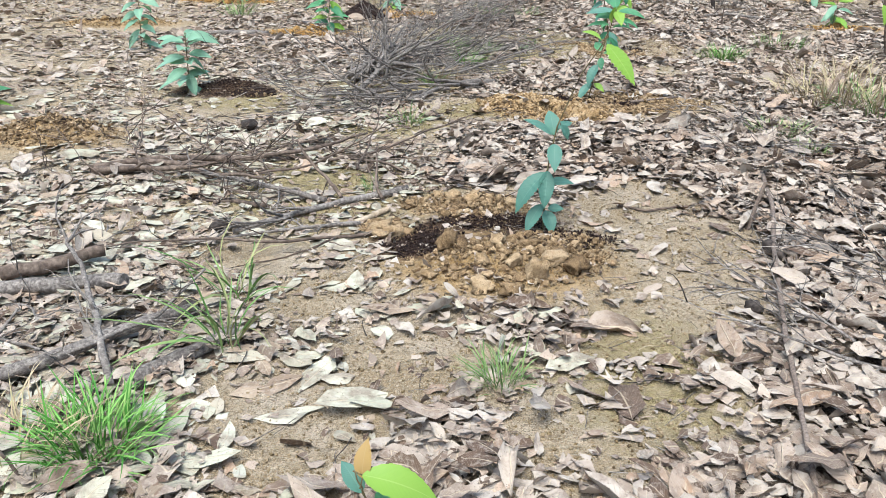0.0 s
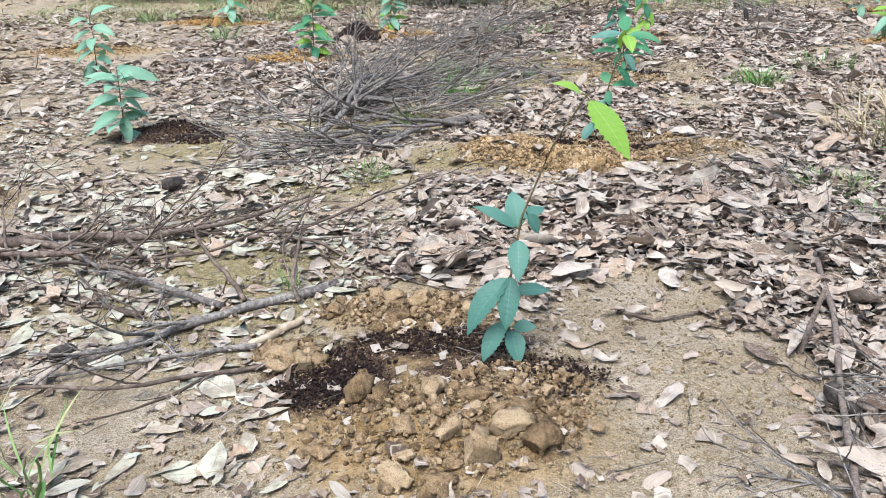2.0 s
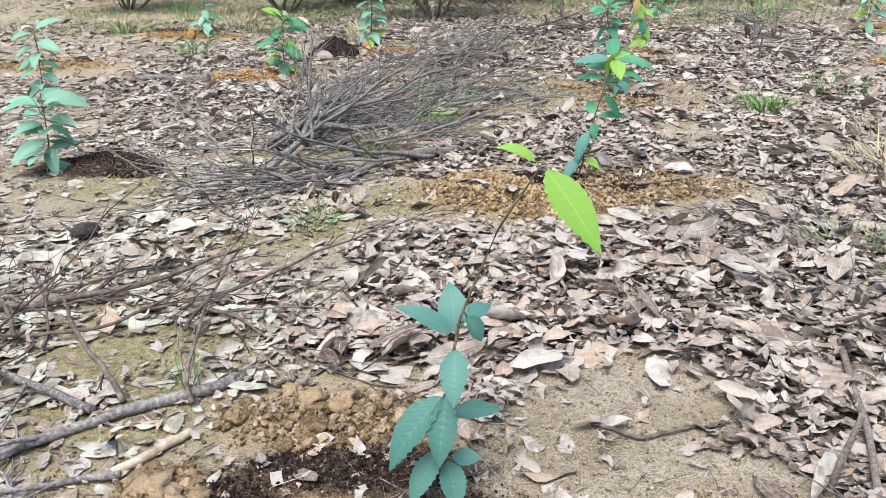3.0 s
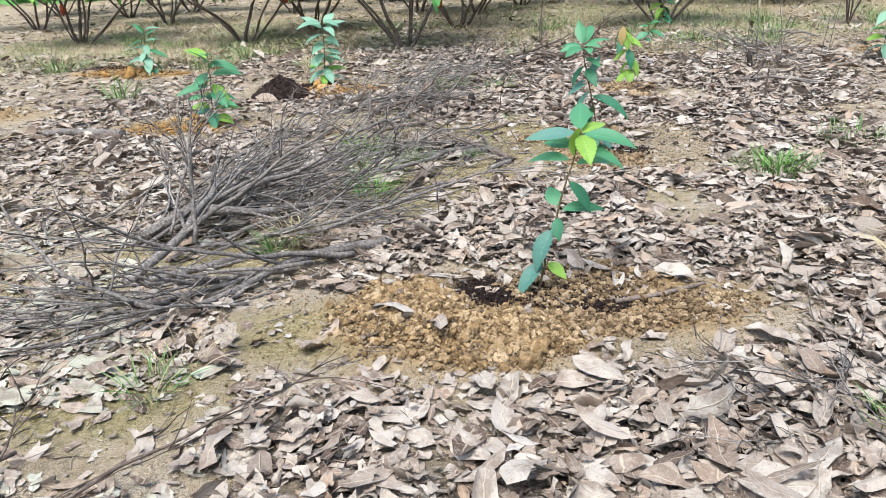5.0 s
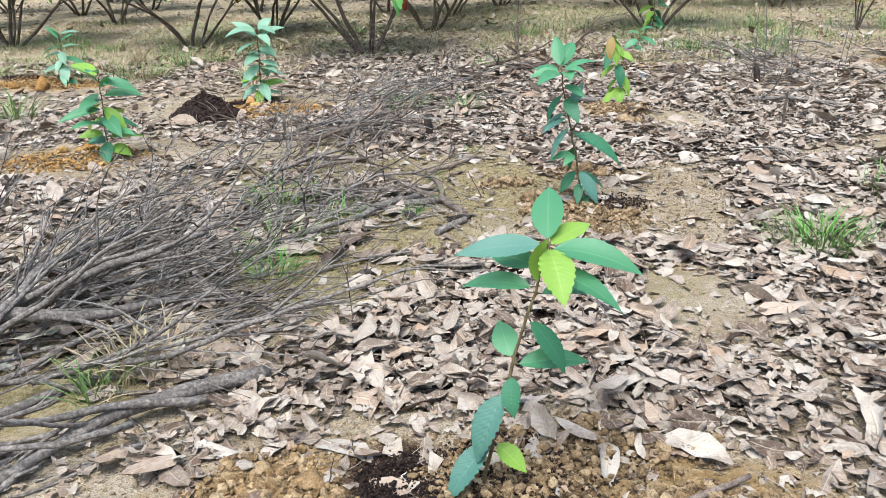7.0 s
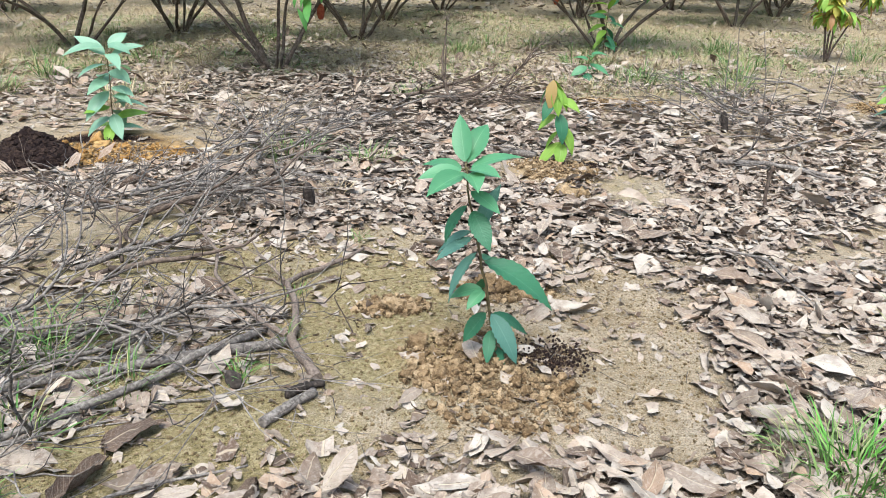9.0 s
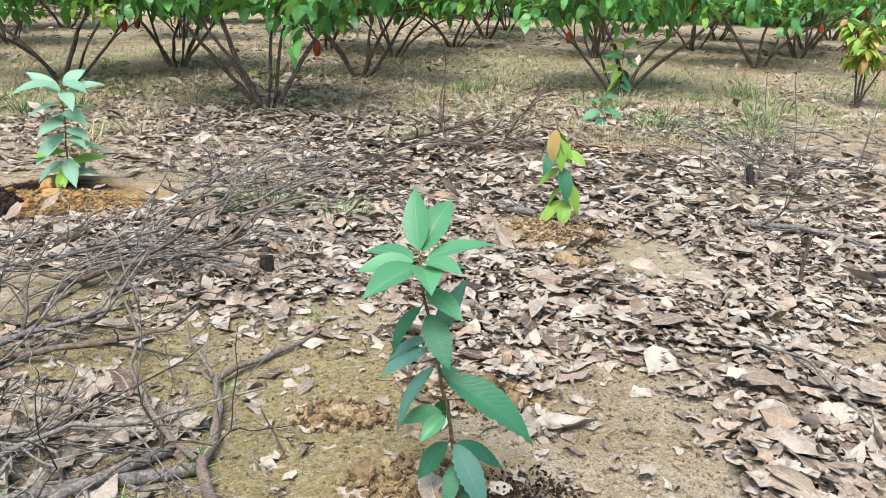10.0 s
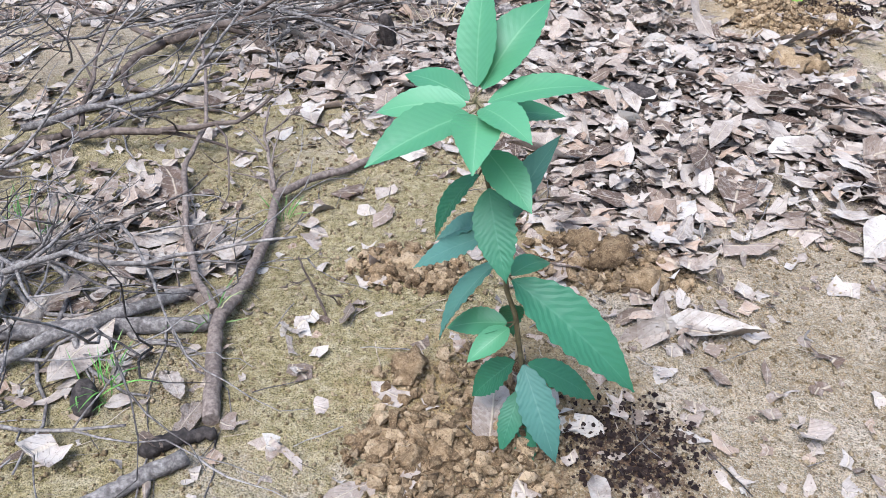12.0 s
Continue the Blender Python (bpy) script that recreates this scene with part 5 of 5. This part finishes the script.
stick("dry_stalk", "thin brown dry stalk standing in grass", [(-1.08, 1.96, -0.02), (-1.17, 1.96, 0.2), (-1.33, 1.97, 0.42)], 0.005, DARK_BARK, 148, 1, "stalk")
stick("dry_stalk", "thin dark dead twig standing in mossy earth", [(1.25, 9.53, -0.01), (1.21, 9.55, 0.07), (1.17, 9.57, 0.14)], 0.0035, DARK_BARK, 149, 2, "stalk")
for k, (x, y, h, dx) in enumerate([(4.1, 13.3, 0.75, 0.02), (4.3, 13.5, 0.85, -0.05), (4.45, 13.2, 0.6, 0.1), (4.7, 13.8, 0.8, -0.1), (5.0, 13.4, 0.55, 0.08), (3.9, 13.7, 0.6, -0.08), (5.3, 13.9, 0.7, 0.1)]):
    stick("dry_stalk", "pale dry stalk standing upright among branches", [(x, y, -0.02), (x + dx * 0.4, y, h * 0.5), (x + dx, y + 0.03, h)], 0.005, BARK, 160 + k, 1, "stalk")
stick("fallen_branch", "thin dry twig arching over bare earth", [(3.3, 9.75, 0.02), (3.2, 10.1, 0.12), (3.0, 10.55, 0.02)], 0.008, BARK, 170, 2)
stick("fallen_stick", "pale bark stick lying on clay", [(1.17, 5.98, 0.02), (1.3, 6.04, 0.02)], 0.014, BROWN_BARK, 171, crook=0.1)
stick("fallen_stick", "dark root lying on bare earth", [(0.95, 4.19, 0.01), (1.08, 4.11, 0.015), (1.26, 4.18, 0.01)], 0.008, DARK_BARK, 172)


def husk(x, y, length, mat, seed, upright=False):
    """A shrivelled black cacao pod."""
    r = np.random.default_rng(seed)
    s = np.linspace(0, np.pi, 13)
    a = np.arange(20) * 2 * np.pi / 20
    rad = (0.17 if upright else 0.27) * length * np.sin(s)[:, None] ** 0.8 * (1 + 0.1 * np.cos(5 * a)[None]) * (1 + 0.08 * r.normal(0, 1, (13, 20)))
    X = (-np.cos(s) * length * 0.5)[:, None] + 0 * a[None]
    V = np.stack([X, rad * np.cos(a)[None], rad * np.sin(a)[None] * 0.85], 2).reshape(-1, 3)
    i, j = np.meshgrid(np.arange(12), np.arange(20), indexing="ij")
    i, j = i.ravel(), j.ravel()
    F = np.stack([i * 20 + j, i * 20 + (j + 1) % 20, (i + 1) * 20 + (j + 1) % 20, (i + 1) * 20 + j], 1)
    ob = part("pod_husk", mesh_of("pod_husk", V, F), mat)
    z = float(gz(x, y)) + (length * 0.42 if upright else 0.21 * length)
    ob.matrix_basis = Matrix.Translation((x, y, z)) @ Matrix.Rotation(r.uniform(0, 6.28), 4, "Z") @ Matrix.Rotation(1.35 if upright else r.normal(0, 0.15), 4, "Y")
    return tagged(ob, "shrivelled black dried cacao pod on the ground", "pod husk", "dried pod husks")


for k, (x, y, s, up_) in enumerate([(1.53, 3.55, 0.13, 0), (-1.07, 3.85, 0.11, 0), (-1.38, 5.82, 0.17, 0), (0.68, 8.29, 0.09, 0), (1.6, 8.05, 0.12, 0), (1.64, 7.99, 0.09, 0), (1.47, 7.35, 0.1, 0), (1.86, 7.39, 0.08, 0), (1.65, 7.83, 0.1, 0), (0.87, 11.12, 0.2, 1),
                                    (4.15, 13.3, 0.2, 1), (4.6, 13.6, 0.18, 0), (3.4, 13.0, 0.12, 0), (-0.75, 7.9, 0.2, 0), (-0.85, 7.75, 0.16, 0), (1.91, 10.95, 0.15, 0), (-0.95, 2.95, 0.13, 0), (1.25, 3.0, 0.1, 0), (0.85, 9.1, 0.1, 0), (-0.4, 9.0, 0.12, 0)]):
    husk(x, y, s, CHAR, 150 + k, bool(up_))

# ---- grass ----


BLADES = [mesh_of("grass_blade", *leaf_blade(1.0, 0.03, 7, 2, d, 0.5)) for d in (0.4, 0.9, 1.4, 2.0)]
BLADE_SETS = {}


def grass_tuft(x, y, n, height, spread, mat, label, seed, lean=0.5):
    """A tuft: its outer blades one by one, the dense rest joined."""
    r = np.random.default_rng(seed)
    base = float(gz(x, y))
    thing = tagged(new("grass_tuft"), label, "grass", "grass tufts")
    thing.location = (x, y, base)
    T = [leaf_blade(1.0, 0.028, 6, 2, d, 0.5) for d in (0.4, 0.9, 1.4, 2.0)]
    an, q = r.uniform(0, 6.28, n), np.sqrt(r.random(n)) * spread
    P = np.stack([q * np.cos(an), q * np.sin(an), gz(x + q * np.cos(an), y + q * np.sin(an)) - base - 0.005], 1)
    yaw, pitch, roll = an + r.normal(0, 0.7, n), np.clip(r.normal(1.25 - lean, 0.3, n), 0.15, 1.5), r.normal(0, 0.3, n)
    size, kind = height * r.uniform(0.5, 1.2, n), r.integers(0, 4, n)
    single = min(60, n // 5) if y < 14 else 5
    meshes = BLADE_SETS.setdefault(mat.name, [b.copy() for b in BLADES])
    for k in range(single):
        m = Matrix.Translation(P[k]) @ Matrix.Rotation(yaw[k], 4, "Z") @ Matrix.Rotation(-pitch[k], 4, "Y") @ Matrix.Rotation(roll[k], 4, "X") @ Matrix.Scale(size[k], 4)
        part("blade", meshes[kind[k]], mat, thing, m=m)
    V, F, uv = scatter(T, P[single:], yaw[single:], pitch[single:], roll[single:], size[single:], kind[single:])
    part("fine_blade", mesh_of("fine_blade", V, F, uv), mat, thing, kind="stuff")
    return thing


TUFTS = [(-0.97, 2.12, 320, 0.21, 0.13, BRIGHT_GRASS), (-1.2, 2.1, 160, 0.2, 0.2, STRAW), (-0.72, 2.7, 22, 0.42, 0.06, GRASS), (-0.8, 3.1, 18, 0.4, 0.08, GRASS), (0.24, 2.47, 90, 0.16, 0.07, GRASS), (2.33, 5.1, 90, 0.14, 0.1, GRASS),
         (2.3, 5.6, 130, 0.16, 0.18, GRASS), (3.2, 6.7, 300, 0.3, 0.45, STRAW), (3.4, 6.4, 160, 0.28, 0.4, GRASS), (-0.2, 6.12, 34, 0.16, 0.09, STRAW), (-0.25, 5.92, 60, 0.16, 0.1, GRASS), (2.83, 8.56, 220, 0.2, 0.2, GRASS), (2.86, 8.52, 60, 0.24, 0.1, BRIGHT_GRASS),
         (0.1, 9.3, 100, 0.22, 0.15, GRASS), (0.25, 8.32, 70, 0.2, 0.13, BRIGHT_GRASS), (0.45, 9.05, 40, 0.18, 0.1, GRASS), (0.2, 8.75, 50, 0.2, 0.12, GRASS), (0.0, 7.45, 160, 0.2, 0.2, STRAW), (-0.1, 7.25, 50, 0.2, 0.08, GRASS), (0.98, 9.42, 14, 0.13, 0.03, GRASS), (0.86, 9.15, 34, 0.12, 0.05, BRIGHT_GRASS), (2.8, 7.5, 50, 0.14, 0.15, STRAW)]
TUFTS += [(1.0, 11.4, 60, 0.18, 0.1, STRAW), (1.15, 12.1, 60, 0.2, 0.15, GRASS), (0.6, 12.3, 90, 0.25, 0.2, GRASS), (3.7, 9.3, 120, 0.2, 0.3, GRASS), (1.2, 10.6, 20, 0.1, 0.04, BRIGHT_GRASS), (-3.0, 12.2, 60, 0.35, 0.15, GRASS), (0.3, 9.6, 40, 0.16, 0.08, GRASS),
          (3.6, 7.6, 200, 0.25, 0.4, STRAW), (-1.2, 13.8, 60, 0.35, 0.12, STRAW), (3.1, 8.2, 70, 0.16, 0.2, STRAW), (-0.35, 4.4, 40, 0.12, 0.06, GRASS), (0.95, 9.9, 14, 0.1, 0.03, BRIGHT_GRASS)]
far = np.random.default_rng(199)
TUFTS += [(far.uniform(-5.5, 8.5), 14.6 + 5.0 * far.random() ** 1.5, 90, far.uniform(0.14, 0.32), far.uniform(0.12, 0.35), STRAW if far.random() < 0.5 else GRASS) for _ in range(70)]
for k, (x, y, n, h, s, mt) in enumerate(TUFTS):
    grass_tuft(x, y, n, h, s, mt, "tuft of dry straw-coloured grass" if mt == STRAW else "tuft of bright green grass" if mt == BRIGHT_GRASS else "tuft of thin green grass blades", 200 + k)


def grass_field(label, n, x0, x1, y0, y1, height, mat, seed, clump=0.5, wide=0.065):
    r = np.random.default_rng(seed)
    x, y = r.uniform(x0, x1, n * 3), r.uniform(y0, y1, n * 3)
    keep = (vn(x, y, 0.8, seed) > clump) & (y > 14.3 + 1.8 * vn(x, y, 0.6, 77))
    x, y = x[keep][:n], y[keep][:n]
    k = len(x)
    T = [leaf_blade(1.0, wide, 2, 1, d, 0.0) for d in (0.3, 0.9, 1.5)]
    P = np.stack([x, y, gz(x, y) - 0.005], 1)
    V, F, uv = scatter(T, P, r.uniform(0, 6.28, k), np.clip(r.normal(0.4, 0.35, k), 0.05, 1.3), r.normal(0, 0.3, k), height * r.uniform(0.4, 1.3, k), r.integers(0, 3, k))
    return tagged(part("grass", mesh_of("grass", V, F, uv), mat), label, "grass", kind="stuff")


grass_field("short dry straw-coloured grass under cacao trees", 64000, -8, 11, 14.3, 24, 0.15, STRAW, 301, 0.3, 0.045)
grass_field("short green grass under cacao trees", 34000, -8, 11, 14.8, 24, 0.13, GRASS, 302, 0.5, 0.045)


def twig_scatter():
    """Thin broken twigs and straws among the litter."""
    r = np.random.default_rng(305)
    n = 4200
    x, y = r.uniform(-3, 5.5, n), r.uniform(1.3, 15.5, n)
    T = []
    for _ in range(6):
        V, F = tube(bent_line(r, (0, 0, 0), (1, 0, 0), 1.0, 4, 0.14), np.linspace(0.02, 0.012, 5), 3, False)
        T.append((V * np.array([1, 1, 0.5]), F, np.zeros((len(V), 2))))
    P = np.stack([x, y, gz(x, y) + 0.012 + r.random(n) * 0.03 * litter_density(x, y)], 1)
    V, F, uv = scatter(T, P, r.uniform(0, 6.28, n), r.normal(0, 0.06, n), r.uniform(0, 6.28, n), r.uniform(0.03, 0.15, n), r.integers(0, 6, n))
    return tagged(part("twigs", mesh_of("twigs", V, F, uv), BARK), "thin broken dry twigs among dead leaves", "twigs", kind="stuff")


twig_scatter()


def straw_scatter():
    """Pale straws and leaf stalks on the bare earth."""
    r = np.random.default_rng(307)
    n = 5000
    x, y = r.uniform(-1.6, 3.6, n), r.uniform(1.5, 12.0, n)
    T = []
    for _ in range(6):
        V, F = tube(bent_line(r, (0, 0, 0), (1, 0, 0), 1.0, 4, 0.22), np.linspace(0.02, 0.012, 5), 3, False)
        T.append((V * np.array([1, 1, 0.5]), F, np.zeros((len(V), 2))))
    P = np.stack([x, y, gz(x, y) + 0.004], 1)
    V, F, uv = scatter(T, P, r.uniform(0, 6.28, n), r.normal(0, 0.05, n), r.uniform(0, 6.28, n), r.uniform(0.02, 0.1, n), r.integers(0, 6, n))
    return tagged(part("straws", mesh_of("straws", V, F, uv), PALE_WOOD), "thin pale straws and leaf stalks on earth", "straw", kind="stuff")


straw_scatter()


def gravel():
    """Grit and small crumbs on the bare earth."""
    r = np.random.default_rng(306)
    x, y = r.uniform(-2.6, 4.6, 15000), r.uniform(1.4, 13.0, 15000)
    for x0, x1, y0, y1, k in ((-0.6, 1.6, 1.9, 4.7, 15000), (0.0, 2.3, 5.9, 7.4, 9000), (0.3, 2.9, 8.3, 10.8, 20000)):
        x, y = np.concatenate([x, r.uniform(x0, x1, k)]), np.concatenate([y, r.uniform(y0, y1, k)])
    n = len(x)
    keep = r.random(n) < np.clip(1.1 - litter_density(x, y), 0.1, 1)
    x, y = x[keep], y[keep]
    n = len(x)
    T = [chip(r) for _ in range(8)]
    size = 0.002 * (4.6 ** (r.random(n) ** 1.8))
    P = np.stack([x, y, gz(x, y) + size * 0.4], 1)
    V, F, uv = scatter(T, P, r.uniform(0, 6.28, n), r.normal(0, 0.5, n), r.normal(0, 0.5, n), size, r.integers(0, 8, n))
    return tagged(part("gravel", mesh_of("gravel", V, F), GRIT), "fine tan grit and soil crumbs on bare earth", "gravel", kind="stuff")


gravel()

# ---- cacao trees ----


def pod(parent, at, size, r):
    s = np.linspace(0, np.pi, 9)
    a = np.arange(10) * 2 * np.pi / 10
    rad = 0.24 * size * np.sin(s)[:, None] ** 0.8 * (1 + 0.08 * np.cos(5 * a)[None])
    V = np.stack([rad * np.cos(a)[None], rad * np.sin(a)[None], (-(1 - np.cos(s)) * size * 0.5)[:, None] + 0 * a[None]], 2).reshape(-1, 3)
    i, j = np.meshgrid(np.arange(8), np.arange(10), indexing="ij")
    i, j = i.ravel(), j.ravel()
    F = np.stack([i * 10 + j, (i + 1) * 10 + j, (i + 1) * 10 + (j + 1) % 10, i * 10 + (j + 1) % 10], 1)
    part("pod", mesh_of("pod", V, F), POD, parent, "ripe reddish cacao pod", Matrix.Translation(at))


def cacao_tree(seed, limbs=5, height=2.6, radius=1.7, leaves=1500, crown_low=0.75, pods=1):
    """A low cacao tree that forks from the earth into leaning limbs."""
    r = np.random.default_rng(seed)
    thing = tagged(new("cacao_tree"), "low spreading cacao tree with dense green drooping leaves", "tree", "cacao trees")
    ends = []
    for k in range(limbs):
        a = k * 6.283 / limbs + r.uniform(-0.4, 0.4)
        lean = r.uniform(0.35, 0.95)
        line = bent_line(r, (0.07 * math.cos(a), 0.07 * math.sin(a), -0.05), (lean * math.cos(a), lean * math.sin(a), 1), height * r.uniform(0.7, 0.9), 12, 0.11, 0.0, 0.02)
        rad = np.linspace(0.029, 0.011, 13) * r.uniform(0.75, 1.25)
        limb = part("limb", mesh_of("limb", *tube(line, rad, 8)), DARK_BARK, thing)
        ends += [line[q] for q in range(7, 13)]
        for j in range(4):
            q = int(r.integers(5, 12))
            d = line[q] - line[q - 1]
            d = d / np.linalg.norm(d) + r.normal(0, 0.7, 3) * np.array([1, 1, 0.5])
            sub = bent_line(r, line[q], d, r.uniform(0.6, 1.2), 6, 0.2)
            part("twig", mesh_of("twig", *tube(sub, np.linspace(rad[q] * 0.6, 0.005, 7), 5)), DARK_BARK, limb)
            ends += [sub[q] for q in range(2, 7)]
        if k < pods:
            q = int(r.integers(6, 9))
            pod(thing, line[q] + np.array([0.0, 0.0, -rad[q]]), r.uniform(0.14, 0.2), r)
    T = [leaf_blade(1.0, w, 4, 1, d, 0.3, swell=0.6, point=0.8) for w, d in ((0.36, 0.4), (0.42, 0.9), (0.38, 1.4), (0.46, 0.7))]
    ends = np.array([e for e in ends if e[2] > crown_low])
    whorls = 230
    an, q, u = r.uniform(0, 6.283, whorls), r.random(whorls) ** 0.45, r.random(whorls)
    shape = 1 + 0.2 * np.sin(an * 3 + seed) + 0.13 * np.sin(an * 7 + 2 * seed)
    wide = radius * shape * np.sin(np.pi * np.clip(0.3 + 0.66 * u, 0, 1)) ** 0.7
    u = u ** 1.7
    C = np.stack([wide * q * np.cos(an), wide * q * np.sin(an), crown_low + 0.15 + 0.2 * np.sin(an * 5 + seed) + (height - crown_low) * u], 1)
    C = np.concatenate([C, ends[r.integers(0, len(ends), 60)]])
    each = max(4, leaves // len(C))
    P = np.repeat(C, each, axis=0) + r.normal(0, 0.07, (len(C) * each, 3))
    n = len(P)
    yaw = np.tile(np.arange(each) * 6.283 / each, len(C)) + np.repeat(r.uniform(0, 6.28, len(C)), each) + r.normal(0, 0.3, n)
    pitch, roll, size = np.clip(r.normal(-0.7, 0.45, n), -1.5, 0.5), r.normal(0, 0.35, n), np.repeat(r.uniform(0.16, 0.28, len(C)), each) * r.uniform(0.75, 1.2, n)
    fresh = np.repeat(r.random(len(C)) < 0.09, each)
    for name, mat, sel, text in (("crown", CROWN, ~fresh, "dense glossy green leaves"), ("new_leaf", LIME, fresh, "lime green new leaves")):
        V, F, uv = scatter(T, P[sel], yaw[sel], pitch[sel], roll[sel], size[sel], r.integers(0, 4, int(sel.sum())))
        part(name, mesh_of(name, V, F, uv), mat, thing, text, kind="stuff")
    for k in range(12):
        e = ends[int(r.integers(0, len(ends)))]
        V, F, uv = leaf_blade(r.uniform(0.18, 0.26), 0.08, 5, 2, 0.6, 0.5)
        part("withered_leaf", mesh_of("withered_leaf", V, F, uv), (FLUSH, POD, DRY)[k % 3], thing, "withered brown hanging leaf", Matrix.Translation(e) @ Matrix.Rotation(r.uniform(0, 6.28), 4, "Z") @ Matrix.Rotation(1.3, 4, "Y"))
    return thing


tree_a, tree_b, tree_c = cacao_tree(401, 6, 2.8, 1.5, 2300, 1.02), cacao_tree(402, 5, 2.6, 1.4, 2000, 1.05), cacao_tree(403, 5, 2.8, 1.5, 2200, 1.05)
SPOTS = [(-0.2, 16.35, 0, 0), (-3.2, 18.1, 1, 40), (0.56, 19.4, 2, 80), (4.25, 18.5, 1, 200), (9.4, 24.8, 0, 100), (-2.3, 19.9, 0, 150), (2.05, 25.0, 1, 10), (-9.6, 23.0, 2, 70), (-6.6, 18.9, 0, 250), (-6.4, 23.0, 1, 120),
         (7.6, 22.3, 2, 300), (4.8, 23.6, 0, 60), (-0.5, 23.7, 2, 190), (-3.9, 25.4, 1, 330), (12.0, 21.2, 1, 20), (13.3, 25.8, 2, 140), (5.7, 27.6, 1, 220), (9.2, 29.4, 0, 280), (-1.5, 28.5, 0, 35), (-7.4, 27.6, 2, 95), (-11.5, 28.0, 1, 15), (-12.9, 20.2, 0, 205),
         (2.9, 28.0, 2, 45), (-10.1, 31.7, 1, 85), (7.4, 32.2, 2, 130), (10.6, 27.1, 2, 210), (3.7, 31.0, 0, 310), (-2.4, 31.5, 2, 100), (7.5, 25.9, 1, 50), (0.9, 22.4, 1, 170), (-8.7, 26.2, 0, 20), (-4.8, 30.8, 0, 265), (12.9, 30.8, 0, 75), (16.1, 23.0, 1, 165)]
used = set()
for x, y, kind, turn in SPOTS:
    src = (tree_a, tree_b, tree_c)[kind]
    m = Matrix.Translation((x, y, float(gz(x, y)))) @ Matrix.Rotation(radians(turn), 4, "Z")
    if kind in used:
        copy_thing(src, m)
    else:
        src.matrix_basis = m
        used.add(kind)


def young_tree(x, y, height, seed, leafy=16):
    """A young cacao tree in bronze and lime new leaf."""
    r = np.random.default_rng(seed)
    thing = tagged(new("young_cacao_tree"), "young cacao tree with lime and bronze new leaves" if leafy > 8 else "low shrub with several dark bare stems", "tree")
    thing.location = (x, y, float(gz(x, y)))
    for k in range(4):
        a = k * 1.57 + 0.4
        line = bent_line(r, (0, 0, -0.03), (0.3 * math.cos(a), 0.3 * math.sin(a), 1), height * 0.9, 8, 0.08)
        limb = part("limb", mesh_of("limb", *tube(line, np.linspace(0.016, 0.006, 9), 7)), DARK_BARK, thing)
        for j in range(5 if leafy > 8 else 2):
            q = int(r.integers(4, 9))
            sub = bent_line(r, line[q], (math.cos(a + r.normal(0, 0.8)), math.sin(a + r.normal(0, 0.8)), 0.5), r.uniform(0.12, 0.3), 4, 0.12)
            part("twig", mesh_of("twig", *tube(sub, np.linspace(0.008, 0.003, 5), 5)), DARK_BARK, limb)
            for i in range(leafy // 2):
                mt = (LIME, LIME, YOUNG, FLUSH, LIME, YOUNG)[int(r.integers(0, 6))]
                V, F, uv = leaf_blade(r.uniform(0.15, 0.26), r.uniform(0.06, 0.09), 7, 2, r.uniform(0.4, 1.0), 0.25)
                m = Matrix.Translation(sub[int(r.integers(1, 5))]) @ Matrix.Rotation(r.uniform(0, 6.28), 4, "Z") @ Matrix.Rotation(r.uniform(0.2, 1.3), 4, "Y")
                part("leaf", mesh_of("leaf", V, F, uv), mt, thing, m=m)
    return thing


young_tree(7.16, 17.7, 1.15, 451, 34)
young_tree(4.6, 8.7, 1.3, 452, 3)


def far_woods():
    """Tall dark trees that close the plantation on every side."""
    r = np.random.default_rng(470)
    T = [leaf_blade(1.0, 0.5, 2, 1, d, 0.3) for d in (0.4, 1.0)]
    n = 20000
    side = r.random(n)
    x, y = r.uniform(-45, 45, n), 39 + r.normal(0, 1.6, n)
    left = side < 0.3
    x = np.where(left, -32 + r.normal(0, 2, n), np.where(side < 0.6, 34 + r.normal(0, 2, n), x))
    y = np.where(side < 0.6, r.uniform(-25, 46, n), y)
    z = r.random(n) ** 1.3 * (5 + 3 * vn(x, y, 0.25, 8))
    P = np.stack([x, y, z], 1)
    V, F, uv = scatter(T, P, r.uniform(0, 6.28, n), r.normal(-0.4, 0.5, n), r.normal(0, 0.5, n), r.uniform(0.7, 1.4, n), r.integers(0, 2, n))
    return tagged(part("far_trees", mesh_of("far_trees", V, F, uv), CROWN), "dark green belt of trees behind the plantation", "trees", kind="stuff")


far_woods()

# ---- small things ----
scrap_V, scrap_F, _ = lump(np.random.default_rng(5), 0.045, 2)
scrap = part("white_scrap", mesh_of("white_scrap", scrap_V, scrap_F), WHITE)
scrap.location = (3.07, 13.72, float(gz(3.07, 13.72)) + 0.03)
tagged(scrap, "small crumpled white scrap on dead leaves", "litter")
lay_single_leaves()
lay_large_leaves()
